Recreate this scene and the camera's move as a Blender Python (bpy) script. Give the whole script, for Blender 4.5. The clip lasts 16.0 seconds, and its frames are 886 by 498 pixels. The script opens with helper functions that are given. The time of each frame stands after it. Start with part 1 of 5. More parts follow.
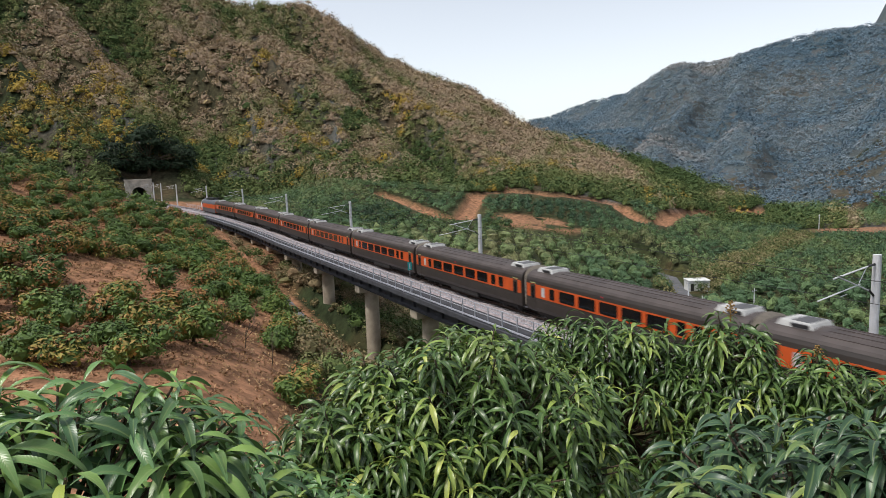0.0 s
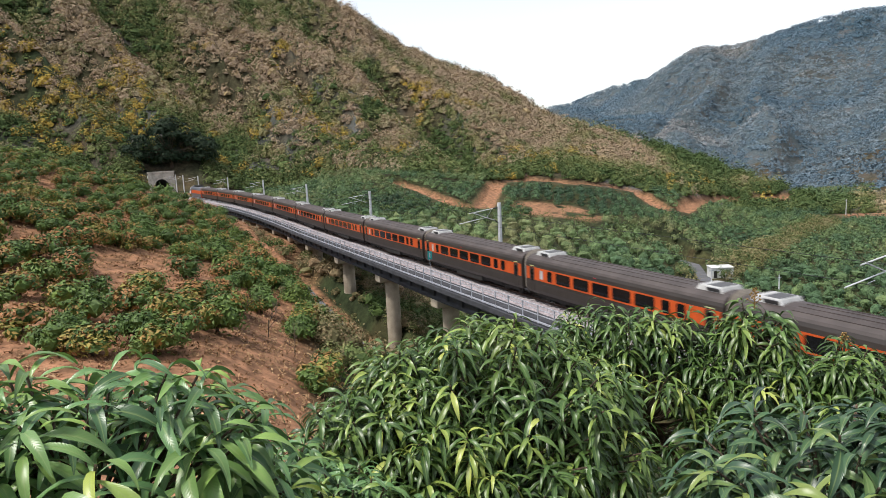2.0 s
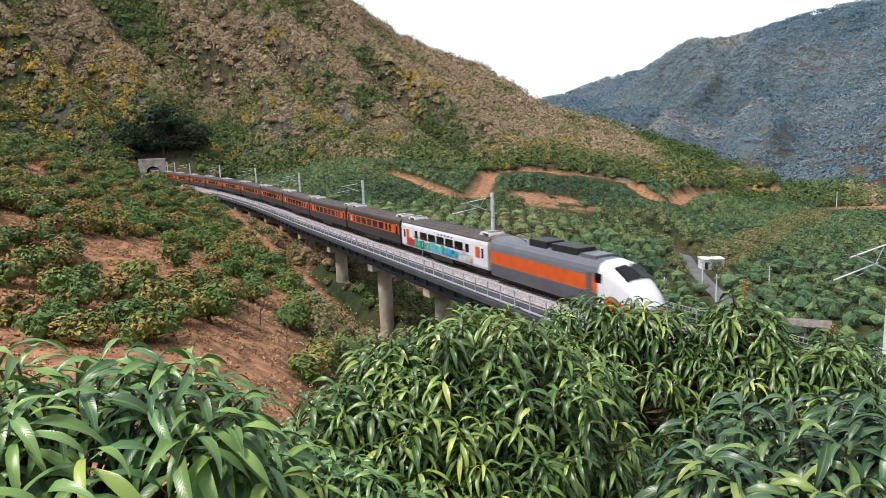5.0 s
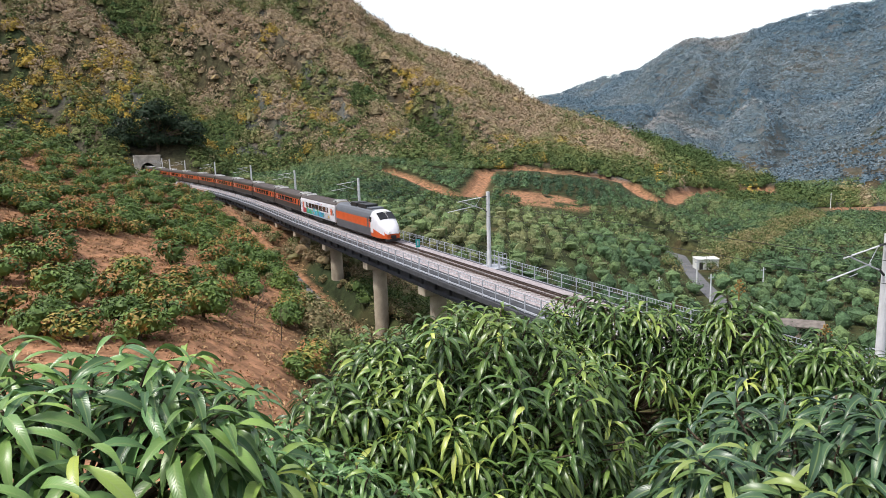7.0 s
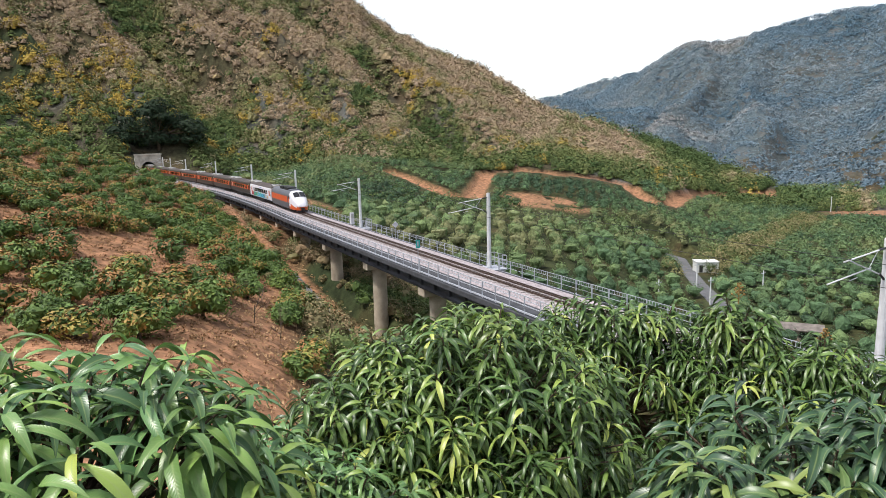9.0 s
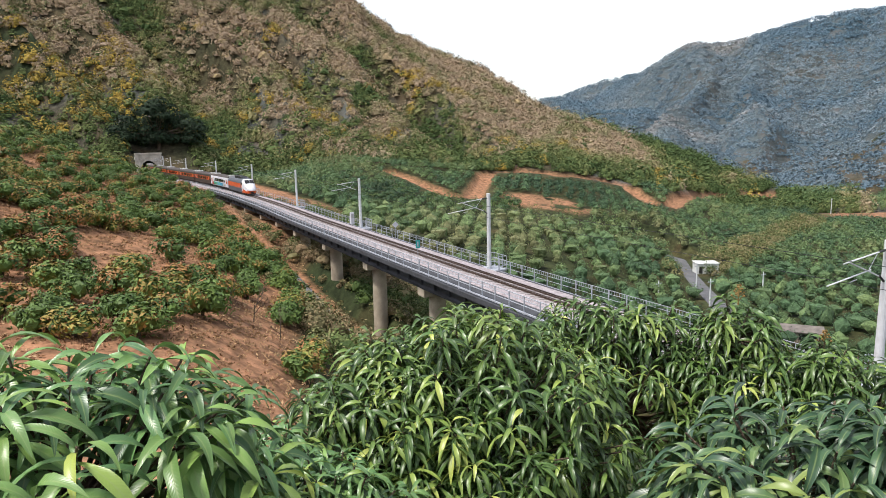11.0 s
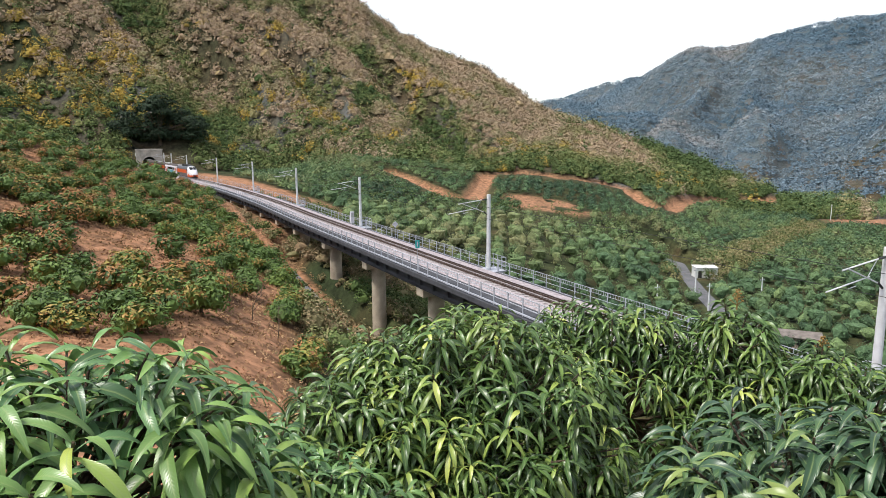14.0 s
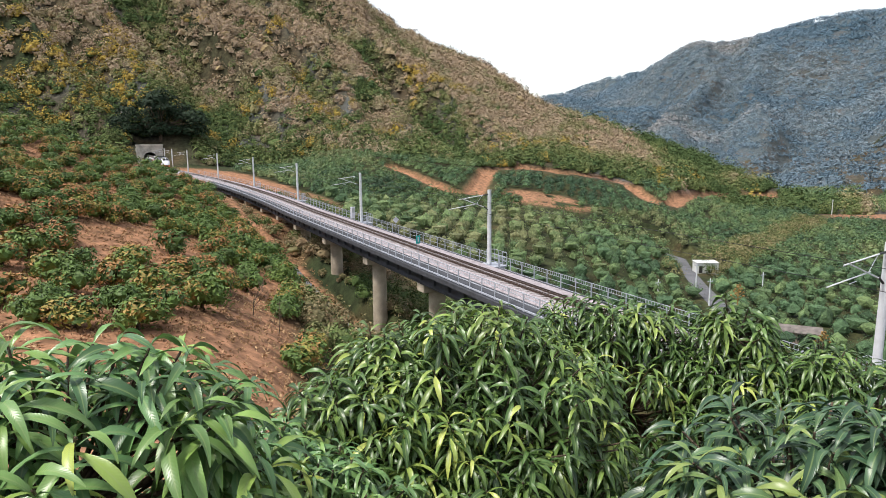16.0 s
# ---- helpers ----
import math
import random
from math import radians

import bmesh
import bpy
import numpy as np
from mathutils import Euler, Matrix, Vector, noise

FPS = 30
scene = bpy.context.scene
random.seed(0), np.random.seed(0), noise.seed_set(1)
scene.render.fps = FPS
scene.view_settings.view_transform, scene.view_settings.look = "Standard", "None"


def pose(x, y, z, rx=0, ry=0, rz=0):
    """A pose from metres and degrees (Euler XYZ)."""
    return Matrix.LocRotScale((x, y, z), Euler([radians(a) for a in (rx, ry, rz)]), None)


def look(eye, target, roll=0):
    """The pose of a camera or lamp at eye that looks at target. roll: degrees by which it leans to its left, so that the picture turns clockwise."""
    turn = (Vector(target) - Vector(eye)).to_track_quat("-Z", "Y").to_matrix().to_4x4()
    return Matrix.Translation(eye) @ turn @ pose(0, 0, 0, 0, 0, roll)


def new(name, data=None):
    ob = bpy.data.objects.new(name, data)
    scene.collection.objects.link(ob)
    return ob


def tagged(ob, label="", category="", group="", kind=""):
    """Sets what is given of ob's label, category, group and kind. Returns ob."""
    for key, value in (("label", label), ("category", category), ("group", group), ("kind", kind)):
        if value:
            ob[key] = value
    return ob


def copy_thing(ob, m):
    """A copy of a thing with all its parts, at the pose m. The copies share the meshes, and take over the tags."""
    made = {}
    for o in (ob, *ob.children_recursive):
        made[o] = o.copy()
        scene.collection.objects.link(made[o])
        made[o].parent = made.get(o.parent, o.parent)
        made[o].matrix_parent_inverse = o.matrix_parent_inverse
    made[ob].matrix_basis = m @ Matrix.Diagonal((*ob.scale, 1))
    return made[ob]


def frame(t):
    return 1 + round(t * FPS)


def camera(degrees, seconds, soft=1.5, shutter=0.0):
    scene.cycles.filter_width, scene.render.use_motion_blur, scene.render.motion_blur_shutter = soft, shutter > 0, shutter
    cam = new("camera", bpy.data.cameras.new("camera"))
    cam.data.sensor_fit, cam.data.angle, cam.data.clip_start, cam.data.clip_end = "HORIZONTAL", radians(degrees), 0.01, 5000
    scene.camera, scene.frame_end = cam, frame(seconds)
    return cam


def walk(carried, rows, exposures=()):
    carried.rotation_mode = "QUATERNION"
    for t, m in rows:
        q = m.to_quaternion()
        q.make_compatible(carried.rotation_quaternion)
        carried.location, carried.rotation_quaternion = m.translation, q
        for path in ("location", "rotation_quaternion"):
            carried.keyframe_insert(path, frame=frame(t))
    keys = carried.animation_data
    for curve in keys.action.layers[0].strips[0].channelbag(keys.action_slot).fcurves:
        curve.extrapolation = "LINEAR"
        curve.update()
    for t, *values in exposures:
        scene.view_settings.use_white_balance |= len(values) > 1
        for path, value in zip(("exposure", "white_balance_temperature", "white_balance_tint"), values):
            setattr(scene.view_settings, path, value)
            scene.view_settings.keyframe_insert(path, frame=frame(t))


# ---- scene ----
cam = camera(68.56, 16.0, soft=0.6, shutter=0.4)


def aim(yaw, pitch, roll):
    """Heading clockwise from +y, tilt and lean in degrees, at the fixed standpoint."""
    a, b = radians(yaw), radians(pitch)
    return look((0, 0, 0), (math.sin(a) * math.cos(b), math.cos(a) * math.cos(b), math.sin(b)), roll)


walk(cam, [(t, aim(a, b, c)) for t, a, b, c in (
    (0.0, 27.19, -7.51, -2.22),
    (0.5, 26.62, -7.65, -2.87),
    (1.0, 25.84, -7.84, -3.10),
    (1.5, 25.43, -8.06, -2.95),
    (2.0, 25.38, -8.41, -2.95),
    (2.5, 25.31, -8.68, -2.54),
    (3.0, 25.28, -8.84, -2.52),
    (3.5, 25.47, -8.99, -2.38),
    (4.0, 25.75, -9.12, -2.46),
    (6.5, 26.31, -9.52, -2.16),
    (7.0, 26.40, -9.49, -2.05),
    (7.5, 26.42, -9.49, -2.21),
    (8.0, 26.53, -9.52, -1.99),
    (8.5, 26.51, -9.47, -1.81),
    (9.0, 26.40, -9.41, -1.62),
    (11.5, 26.43, -9.36, -1.23),
    (12.0, 26.39, -9.33, -0.99),
    (12.5, 26.28, -9.37, -0.93),
    (13.0, 26.16, -9.38, -0.96),
    (13.5, 26.20, -9.35, -1.03),
    (14.0, 26.45, -9.35, -0.54),
    (14.5, 26.62, -9.49, -0.68),
    (15.0, 26.71, -9.63, -0.47),
    (15.5, 26.64, -9.74, -0.53),
    (16.0, 26.38, -9.76, -0.59),
)], exposures=[(0.0, 0.3), (2.5, 0.7), (16.0, 0.85)])

# ---- world and sun: bright thin overcast, the light high and from the west ----
world = bpy.data.worlds.new("world")
scene.world = world
world.use_nodes = True
wn, wl = world.node_tree.nodes, world.node_tree.links
sky = wn.new("ShaderNodeTexSky")
sky.sky_type, sky.sun_disc = "NISHITA", False
sky.sun_elevation, sky.sun_rotation = radians(62), radians(272)
sky.air_density, sky.dust_density = 1.0, 0.8
hsv = wn.new("ShaderNodeHueSaturation")
hsv.inputs["Saturation"].default_value = 0.36
wl.new(sky.outputs[0], hsv.inputs["Color"])
bg = wn["Background"]
bg.inputs["Strength"].default_value = 0.15
wl.new(hsv.outputs[0], bg.inputs["Color"])

sun = new("sun", bpy.data.lights.new("sun", "SUN"))
sun.data.energy, sun.data.angle, sun.data.color = 2.5, radians(10), (1.0, 0.95, 0.88)
sa, se = radians(272), radians(62)
sun.matrix_world = look((math.sin(sa) * math.cos(se) * 50, math.cos(sa) * math.cos(se) * 50, math.sin(se) * 50), (0, 0, 0))

# ---- materials ----
def mat(name, col, rough=0.7, metal=0.0, var=0.15, scale=3.0, bump=0.0, bscale=40.0, col2=None, spec=0.5, rnd=0.0):
    """A surface with stains at one scale and grain at another."""
    m = bpy.data.materials.new(name)
    m.use_nodes = True
    n, l = m.node_tree.nodes, m.node_tree.links
    b = n["Principled BSDF"]
    b.inputs["Roughness"].default_value, b.inputs["Metallic"].default_value = rough, metal
    b.inputs["Specular IOR Level"].default_value = spec
    tc = n.new("ShaderNodeTexCoord")
    big = n.new("ShaderNodeTexNoise")
    big.inputs["Scale"].default_value, big.inputs["Detail"].default_value = scale, 6
    fine = n.new("ShaderNodeTexNoise")
    fine.inputs["Scale"].default_value, fine.inputs["Detail"].default_value = bscale, 4
    l.new(tc.outputs["Object"], big.inputs["Vector"]), l.new(tc.outputs["Object"], fine.inputs["Vector"])
    ramp = n.new("ShaderNodeValToRGB")
    c2 = col2 or tuple(c * (1 - 2 * var) for c in col)
    ramp.color_ramp.elements[0].position, ramp.color_ramp.elements[1].position = 0.35, 0.65
    ramp.color_ramp.elements[0].color, ramp.color_ramp.elements[1].color = (*c2, 1), (*col, 1)
    l.new(big.outputs["Fac"], ramp.inputs["Fac"])
    mix = n.new("ShaderNodeMix")
    mix.data_type, mix.blend_type = "RGBA", "MULTIPLY"
    mix.inputs["Factor"].default_value = 0.5
    mul = n.new("ShaderNodeMapRange")
    mul.inputs["To Min"].default_value, mul.inputs["To Max"].default_value = 1 - 2 * var, 1 + 2 * var
    l.new(fine.outputs["Fac"], mul.inputs["Value"])
    l.new(ramp.outputs["Color"], mix.inputs["A"]), l.new(mul.outputs["Result"], mix.inputs["B"])
    last = mix.outputs["Result"]
    if rnd:
        info = n.new("ShaderNodeObjectInfo")
        v = n.new("ShaderNodeMapRange")
        v.inputs["To Min"].default_value, v.inputs["To Max"].default_value = 1 - rnd, 1 + rnd
        h = n.new("ShaderNodeHueSaturation")
        l.new(info.outputs["Random"], v.inputs["Value"]), l.new(v.outputs["Result"], h.inputs["Value"])
        l.new(last, h.inputs["Color"])
        last = h.outputs["Color"]
    l.new(last, b.inputs["Base Color"])
    if bump:
        bp = n.new("ShaderNodeBump")
        bp.inputs["Strength"].default_value, bp.inputs["Distance"].default_value = bump, 0.05
        l.new(fine.outputs["Fac"], bp.inputs["Height"]), l.new(bp.outputs["Normal"], b.inputs["Normal"])
    return m


def foliage(name, stops, rough=0.55, island=0.35, trans=0.0, attr=True, spec=0.4, grain=0.0, hue=0.22):
    """Leaves: hue from each plant's own tone, lightness from leaf to leaf."""
    m = bpy.data.materials.new(name)
    m.use_nodes = True
    n, l = m.node_tree.nodes, m.node_tree.links
    b = n["Principled BSDF"]
    b.inputs["Roughness"].default_value, b.inputs["Specular IOR Level"].default_value = rough, spec
    geo = n.new("ShaderNodeNewGeometry")
    src = n.new("ShaderNodeAttribute") if attr else n.new("ShaderNodeObjectInfo")
    if attr:
        src.attribute_name = "tone"
    add = n.new("ShaderNodeMath")
    add.operation = "MULTIPLY_ADD"
    add.inputs[1].default_value = hue
    l.new(geo.outputs["Random Per Island"], add.inputs[0]), l.new(src.outputs["Fac" if attr else "Random"], add.inputs[2])
    ramp = n.new("ShaderNodeValToRGB")
    els = ramp.color_ramp.elements
    while len(els) < len(stops):
        els.new(0.5)
    for e, (pos, c) in zip(els, stops):
        e.position, e.color = pos, (*c, 1)
    l.new(add.outputs[0], ramp.inputs["Fac"])
    h = n.new("ShaderNodeHueSaturation")
    v = n.new("ShaderNodeMapRange")
    v.inputs["To Min"].default_value, v.inputs["To Max"].default_value = 1 - island, 1 + island
    l.new(geo.outputs["Random Per Island"], v.inputs["Value"]), l.new(v.outputs["Result"], h.inputs["Value"])
    l.new(ramp.outputs["Color"], h.inputs["Color"]), l.new(h.outputs["Color"], b.inputs["Base Color"])
    if grain:
        tc = n.new("ShaderNodeTexCoord")
        tx = n.new("ShaderNodeTexNoise")
        tx.inputs["Scale"].default_value, tx.inputs["Detail"].default_value = grain, 5
        tx.inputs["Roughness"].default_value = 0.7
        mr = n.new("ShaderNodeMapRange")
        mr.inputs["From Min"].default_value, mr.inputs["From Max"].default_value = 0.3, 0.7
        mr.inputs["To Min"].default_value, mr.inputs["To Max"].default_value = 0.45, 1.55
        mm = n.new("ShaderNodeMath")
        mm.operation = "MULTIPLY"
        bp = n.new("ShaderNodeBump")
        bp.inputs["Strength"].default_value, bp.inputs["Distance"].default_value = 1.0, 0.6 / grain
        l.new(tc.outputs["Object"], tx.inputs["Vector"]), l.new(tx.outputs["Fac"], mr.inputs["Value"])
        l.new(v.outputs["Result"], mm.inputs[0]), l.new(mr.outputs["Result"], mm.inputs[1]), l.new(mm.outputs[0], h.inputs["Value"])
        l.new(tx.outputs["Fac"], bp.inputs["Height"]), l.new(bp.outputs["Normal"], b.inputs["Normal"])
    if trans:
        t = n.new("ShaderNodeBsdfTranslucent")
        mx = n.new("ShaderNodeMixShader")
        mx.inputs[0].default_value = trans
        l.new(h.outputs["Color"], t.inputs["Color"])
        l.new(b.outputs[0], mx.inputs[1]), l.new(t.outputs[0], mx.inputs[2])
        l.new(mx.outputs[0], n["Material Output"].inputs["Surface"])
    return m


CONCRETE = mat("concrete", (0.5, 0.42, 0.32), 0.85, var=0.2, scale=0.6, bump=0.3, bscale=14)
GIRDER = mat("girder", (0.055, 0.058, 0.07), 0.7, var=0.2, scale=0.8, bump=0.2, bscale=12)
DECK = mat("deck_slab", (0.06, 0.062, 0.072), 0.85, var=0.2, scale=1.0, bump=0.3, bscale=20)
BALLAST = mat("ballast", (0.4, 0.35, 0.36), 0.9, var=0.45, scale=2.5, bump=1.0, bscale=9, col2=(0.24, 0.205, 0.215))
SLEEPER = mat("sleeper_concrete", (0.4, 0.37, 0.36), 0.85, var=0.15, scale=2, bump=0.3, rnd=0.15)
RAIL = mat("rail_steel", (0.16, 0.11, 0.09), 0.45, 0.8, var=0.2, scale=6)
GALV = mat("galvanised_steel", (0.46, 0.48, 0.54), 0.5, 0.1, var=0.12, scale=5)
POLE = mat("pole_white", (0.72, 0.73, 0.75), 0.55, 0.1, var=0.08, scale=2)
BLACK = mat("black_insulator", (0.02, 0.02, 0.022), 0.5, var=0.1)
BROWN = mat("coach_brown", (0.046, 0.038, 0.034), 0.45, var=0.12, scale=0.8, bscale=6)
ROOFB = mat("coach_roof", (0.078, 0.062, 0.058), 0.6, var=0.16, scale=0.9, bscale=8)
ORANGE = mat("coach_orange", (0.62, 0.10, 0.022), 0.4, var=0.1, scale=0.8, bscale=6)
GLASS = mat("dark_glass", (0.008, 0.008, 0.01), 0.08, var=0.05)
ACWHITE = mat("roof_unit_white", (0.5, 0.5, 0.49), 0.5, var=0.12, scale=2, bscale=20)
ACDARK = mat("roof_unit_grille", (0.1, 0.1, 0.105), 0.6, var=0.2, scale=8)
BELLOWS = mat("gangway_canvas", (0.36, 0.32, 0.27), 0.8, var=0.15, scale=4)
UNDER = mat("underframe", (0.025, 0.023, 0.022), 0.7, var=0.2)
WHITEC = mat("coach_white", (0.68, 0.67, 0.72), 0.4, var=0.07, scale=0.7, bscale=6)
LGREY = mat("loco_grey", (0.13, 0.14, 0.165), 0.4, var=0.08, scale=0.7, bscale=6)
DGREY = mat("loco_dark_grey", (0.1, 0.1, 0.112), 0.45, var=0.1, scale=0.7, bscale=6)
ASPHALT = mat("asphalt", (0.14, 0.14, 0.15), 0.9, var=0.2, scale=0.4, bump=0.4, bscale=20)
TEAL = mat("sign_teal", (0.02, 0.42, 0.4), 0.5, var=0.08)
BARK = mat("bark", (0.13, 0.09, 0.06), 0.9, var=0.3, scale=6, bump=0.6, bscale=30)
STONE = mat("portal_stone", (0.6, 0.54, 0.46), 0.9, var=0.22, scale=0.5, bump=0.3, bscale=8)
# near-black lining: the unlit depth of the tunnel is put into the colour
DARKIN = mat("tunnel_lining", (0.05, 0.048, 0.045), 0.9, var=0.2)

# ---- the ground: one sheet from the standpoint to the horizon ----
def smooth(t):
    t = np.clip(t, 0, 1)
    return t * t * (3 - 2 * t)


GRID = np.random.RandomState(7).rand(64, 64)


def vnoise(x, y):
    xi, yi = np.floor(x).astype(int), np.floor(y).astype(int)
    u, v = smooth(x - xi), smooth(y - yi)
    g = lambda a, b: GRID[a % 64, b % 64]
    return (g(xi, yi) * (1 - u) + g(xi + 1, yi) * u) * (1 - v) + (g(xi, yi + 1) * (1 - u) + g(xi + 1, yi + 1) * u) * v - 0.5


def fbm(x, y, n=4):
    return sum(vnoise(x * 2 ** k + 17.3 * k, y * 2 ** k + 5.1 * k) * 0.5 ** k for k in range(n))


def track_x(y):
    y = np.asarray(y, float)
    c = np.clip(y - 120, 0, 110)
    return 29.6 - c * c / 1490 - 0.126 * np.clip(y - 230, 0, None)


def track_z(y):
    return -12.15 + 0.011 * np.clip(np.asarray(y, float) - 110, 0, 240)


# azimuth in degrees clockwise from +y, then the ridge's rise in degrees, its distance and its foot
SPUR_AZ = (-180, -60, -30, -8, 4, 10.6, 16, 18.7, 22.8, 26.6, 30, 32.4, 34.3, 37.2, 41.9, 46.4, 50.7, 54.8, 62, 75, 180)
SPUR_EL = (14, 16, 18, 17.3, 15, 13.3, 13.3, 12.0, 9.1, 7.45, 6.2, 4.5, 3.0, 1.95, 0.6, -0.9, -2.7, -4.3, -7, -9, 14)
SPUR_R = (500, 520, 560, 600, 615, 620, 635, 640, 640, 620, 600, 580, 560, 530, 500, 470, 430, 400, 380, 380, 500)
SPUR_FOOT = (120, 200, 260, 285, 301, 315, 312, 306, 302, 300, 300, 300, 300, 300, 302, 310, 330, 340, 330, 330, 120)
FAR_AZ = (-180, 20, 33, 35.7, 37.2, 39.9, 43, 46, 47.3, 49.8, 54, 57.6, 60, 70, 90, 140, 180)
FAR_EL = (6, 3, 3.0, 3.5, 3.85, 4.7, 5.25, 7.05, 7.4, 7.25, 8.3, 8.7, 8.7, 9, 9, 6, 6)
FAR_R = (1500, 2000, 2000, 1950, 1900, 1750, 1600, 1450, 1420, 1420, 1400, 1350, 1300, 1200, 1100, 1300, 1500)
FAN_AZ = (-180, -20, 4, 11, 18, 25, 37, 45, 50, 70, 180)
FAN_Z = (-8, -9, -11, -13.2, -17, -20.5, -26, -33, -36, -36, -8)
ROAD = ((4, 134, -13.5), (14, 118, -16.5), (19.5, 103, -18.6), (21.6, 97.6, -19.5), (23, 78.6, -23.2), (25, 68, -24.8), (30, 59, -26.2), (40, 54, -27.5), (60, 56, -29.5), (82, 68, -32), (104.8, 87.5, -34), (121, 108, -35), (137, 127, -36), (146.5, 138, -36.3), (150, 155, -36))

PATHS = (((104, 260, 0), (106, 235, 0), (106, 207, 0), (113, 203, 0), (137, 237, 0), (152, 257, 0), (170, 259, 0), (183, 245, 0), (200, 239, 0), (203, 223, 0), (192, 197, 0)),
         ((200, 194, 0), (226, 212, 0), (296, 250, 0), (321, 238, 0)))


def seg_dist(x, y, pts):
    """Distance to a polyline, and the height along it."""
    best, hz = np.full(np.shape(x), 1e9), np.zeros(np.shape(x))
    for (x0, y0, z0), (x1, y1, z1) in zip(pts, pts[1:]):
        dx, dy = x1 - x0, y1 - y0
        s = np.clip(((x - x0) * dx + (y - y0) * dy) / (dx * dx + dy * dy), 0, 1)
        d = np.hypot(x - x0 - s * dx, y - y0 - s * dy)
        hz = np.where(d < best, z0 + s * (z1 - z0), hz)
        best = np.minimum(d, best)
    return best, hz


def rib_at(az, r):
    """Crests (near 1) and gullies of the spur, running down slantwise."""
    wob = az + 0.05 * (r - 350) + 3 * fbm(r / 90 + 2, az / 9, 2)
    return 1 - 2 * np.abs(fbm(wob / 6.5, 0.3 + r / 700, 2))


def apron(az, r):
    """The orchard's gentle rise to the foot of the spur."""
    return 0.085 * np.clip(np.minimum(r, np.interp(az, SPUR_AZ, SPUR_FOOT)) - 195, 0, None) * smooth((az - 11) / 8) * smooth((53 - az) / 9)


def height(x, y):
    x, y = np.asarray(x, float), np.asarray(y, float)
    r, az = np.hypot(x, y) + 1e-6, np.degrees(np.arctan2(x, y))
    z = np.interp(az, FAN_AZ, FAN_Z) + apron(az, r) + 1.6 * fbm(x / 40, y / 40) + 0.5 * fbm(x / 7, y / 7, 2)
    # gully under the viaduct
    z = z - 7.0 * np.exp(-((x * 0.35 + y * 0.94 - 90) / 32) ** 2) * smooth((az - 4) / 9) * smooth((70 - x) / 40)
    # bank on which the piers stand, beside the road
    off = x - track_x(y)
    z = z + 3.0 * smooth((off + 5.2) / 2.4) * smooth((13 - off) / 8) * smooth((y - 62) / 6) * smooth((112 - y) / 15)
    # orchard shoulder to one side
    sh = -2.8 - 0.355 * x - 0.7 * np.clip(x - 14, 0, None) + np.where(y < 115, 0.15, -0.3) * (y - 115) + 1.2 * fbm(x / 18 + 3, y / 18) + 0.25 * fbm(x / 3, y / 3, 2)
    sh = np.minimum(sh, 9 + 0.02 * y)
    z = np.where(y > -30, np.logaddexp(z / 1.2, sh / 1.2) * 1.2, z)
    z = z + 1.7 * np.exp(-((x - 12) / 9) ** 2 - ((y - 136) / 9) ** 2)
    # knoll on which one stands
    z = np.logaddexp(z / 0.8, (-2.3 - 0.36 * r + 0.15 * fbm(x / 2, y / 2, 2)) / 0.8) * 0.8
    # spur with its ribs
    rc, rf = np.interp(az, SPUR_AZ, SPUR_R), np.interp(az, SPUR_AZ, SPUR_FOOT)
    zc = rc * np.tan(np.radians(np.interp(az, SPUR_AZ, SPUR_EL))) - 3
    t = (r - rf) / (rc - rf)
    rib = rib_at(az, r)
    face = np.clip(t, 0, 1)
    prof = np.where(t < 1, 0.25 * face + 0.75 * face ** 1.25, 1 - 0.9 * (t - 1))
    z0 = np.interp(az, FAN_AZ, FAN_Z) + apron(az, rf)
    amp = np.clip((zc - z0) / 160, 0.12, 1) * np.sin(np.pi * np.clip(face, 0, 1)) ** 0.7
    sp = z0 + (zc - z0) * prof + amp * (44 * (rib - 0.72) + 13 * fbm(x / 60, y / 60)) + 2.5 * fbm(x / 13, y / 13, 2) * face
    z = np.where(t > -0.05, np.maximum(z, sp), z)
    # far range
    fc = np.interp(az, FAR_AZ, FAR_R)
    fz = fc * np.tan(np.radians(np.interp(az, FAR_AZ, FAR_EL))) - 6
    tf = (r - 560) / (fc - 560)
    ff = np.clip(tf, 0, 1)
    rib = 1 - 2 * np.abs(fbm((az + 5 * fbm(r / 260, az / 8, 2)) / 7 + 4, r / 1500, 3))
    pf = np.where(tf < 1, 0.3 * ff + 0.7 * ff ** 1.5, 1 - 0.5 * (tf - 1))
    far = -38 + (fz + 38) * pf + np.sin(np.pi * ff) ** 0.7 * (55 * (rib - 0.72) + 26 * fbm(x / 210 + 3, y / 210)) + 8 * fbm(x / 40, y / 40, 3) * ff
    z = np.where(tf > 0, np.maximum(z, far), z)
    # cut of the farm track along the spur
    for pts in PATHS:
        z = z - 2.0 * smooth((4.2 - seg_dist(x, y, pts)[0]) / 1.8)
    # railway bench at the far end, and the cutting of its bank
    tx, tz = track_x(y), track_z(y)
    side = x - tx
    w = smooth((6.5 - np.abs(side - 1)) / 3) * smooth((y - 186) / 10) * (y < 303)
    z = z * (1 - w) + (tz - 0.55) * w
    under = (np.abs(side) < 9) & (y < 192) & (y > -60)
    z = np.where(under, np.minimum(z, tz - 3.2 + 0 * z), z)
    # road
    d, hz = seg_dist(x, y, ROAD)
    w = smooth((5.2 - d) / 2.6)
    return z * (1 - w) + hz * w


def at(x, y):
    return float(height(np.array([x]), np.array([y]))[0])


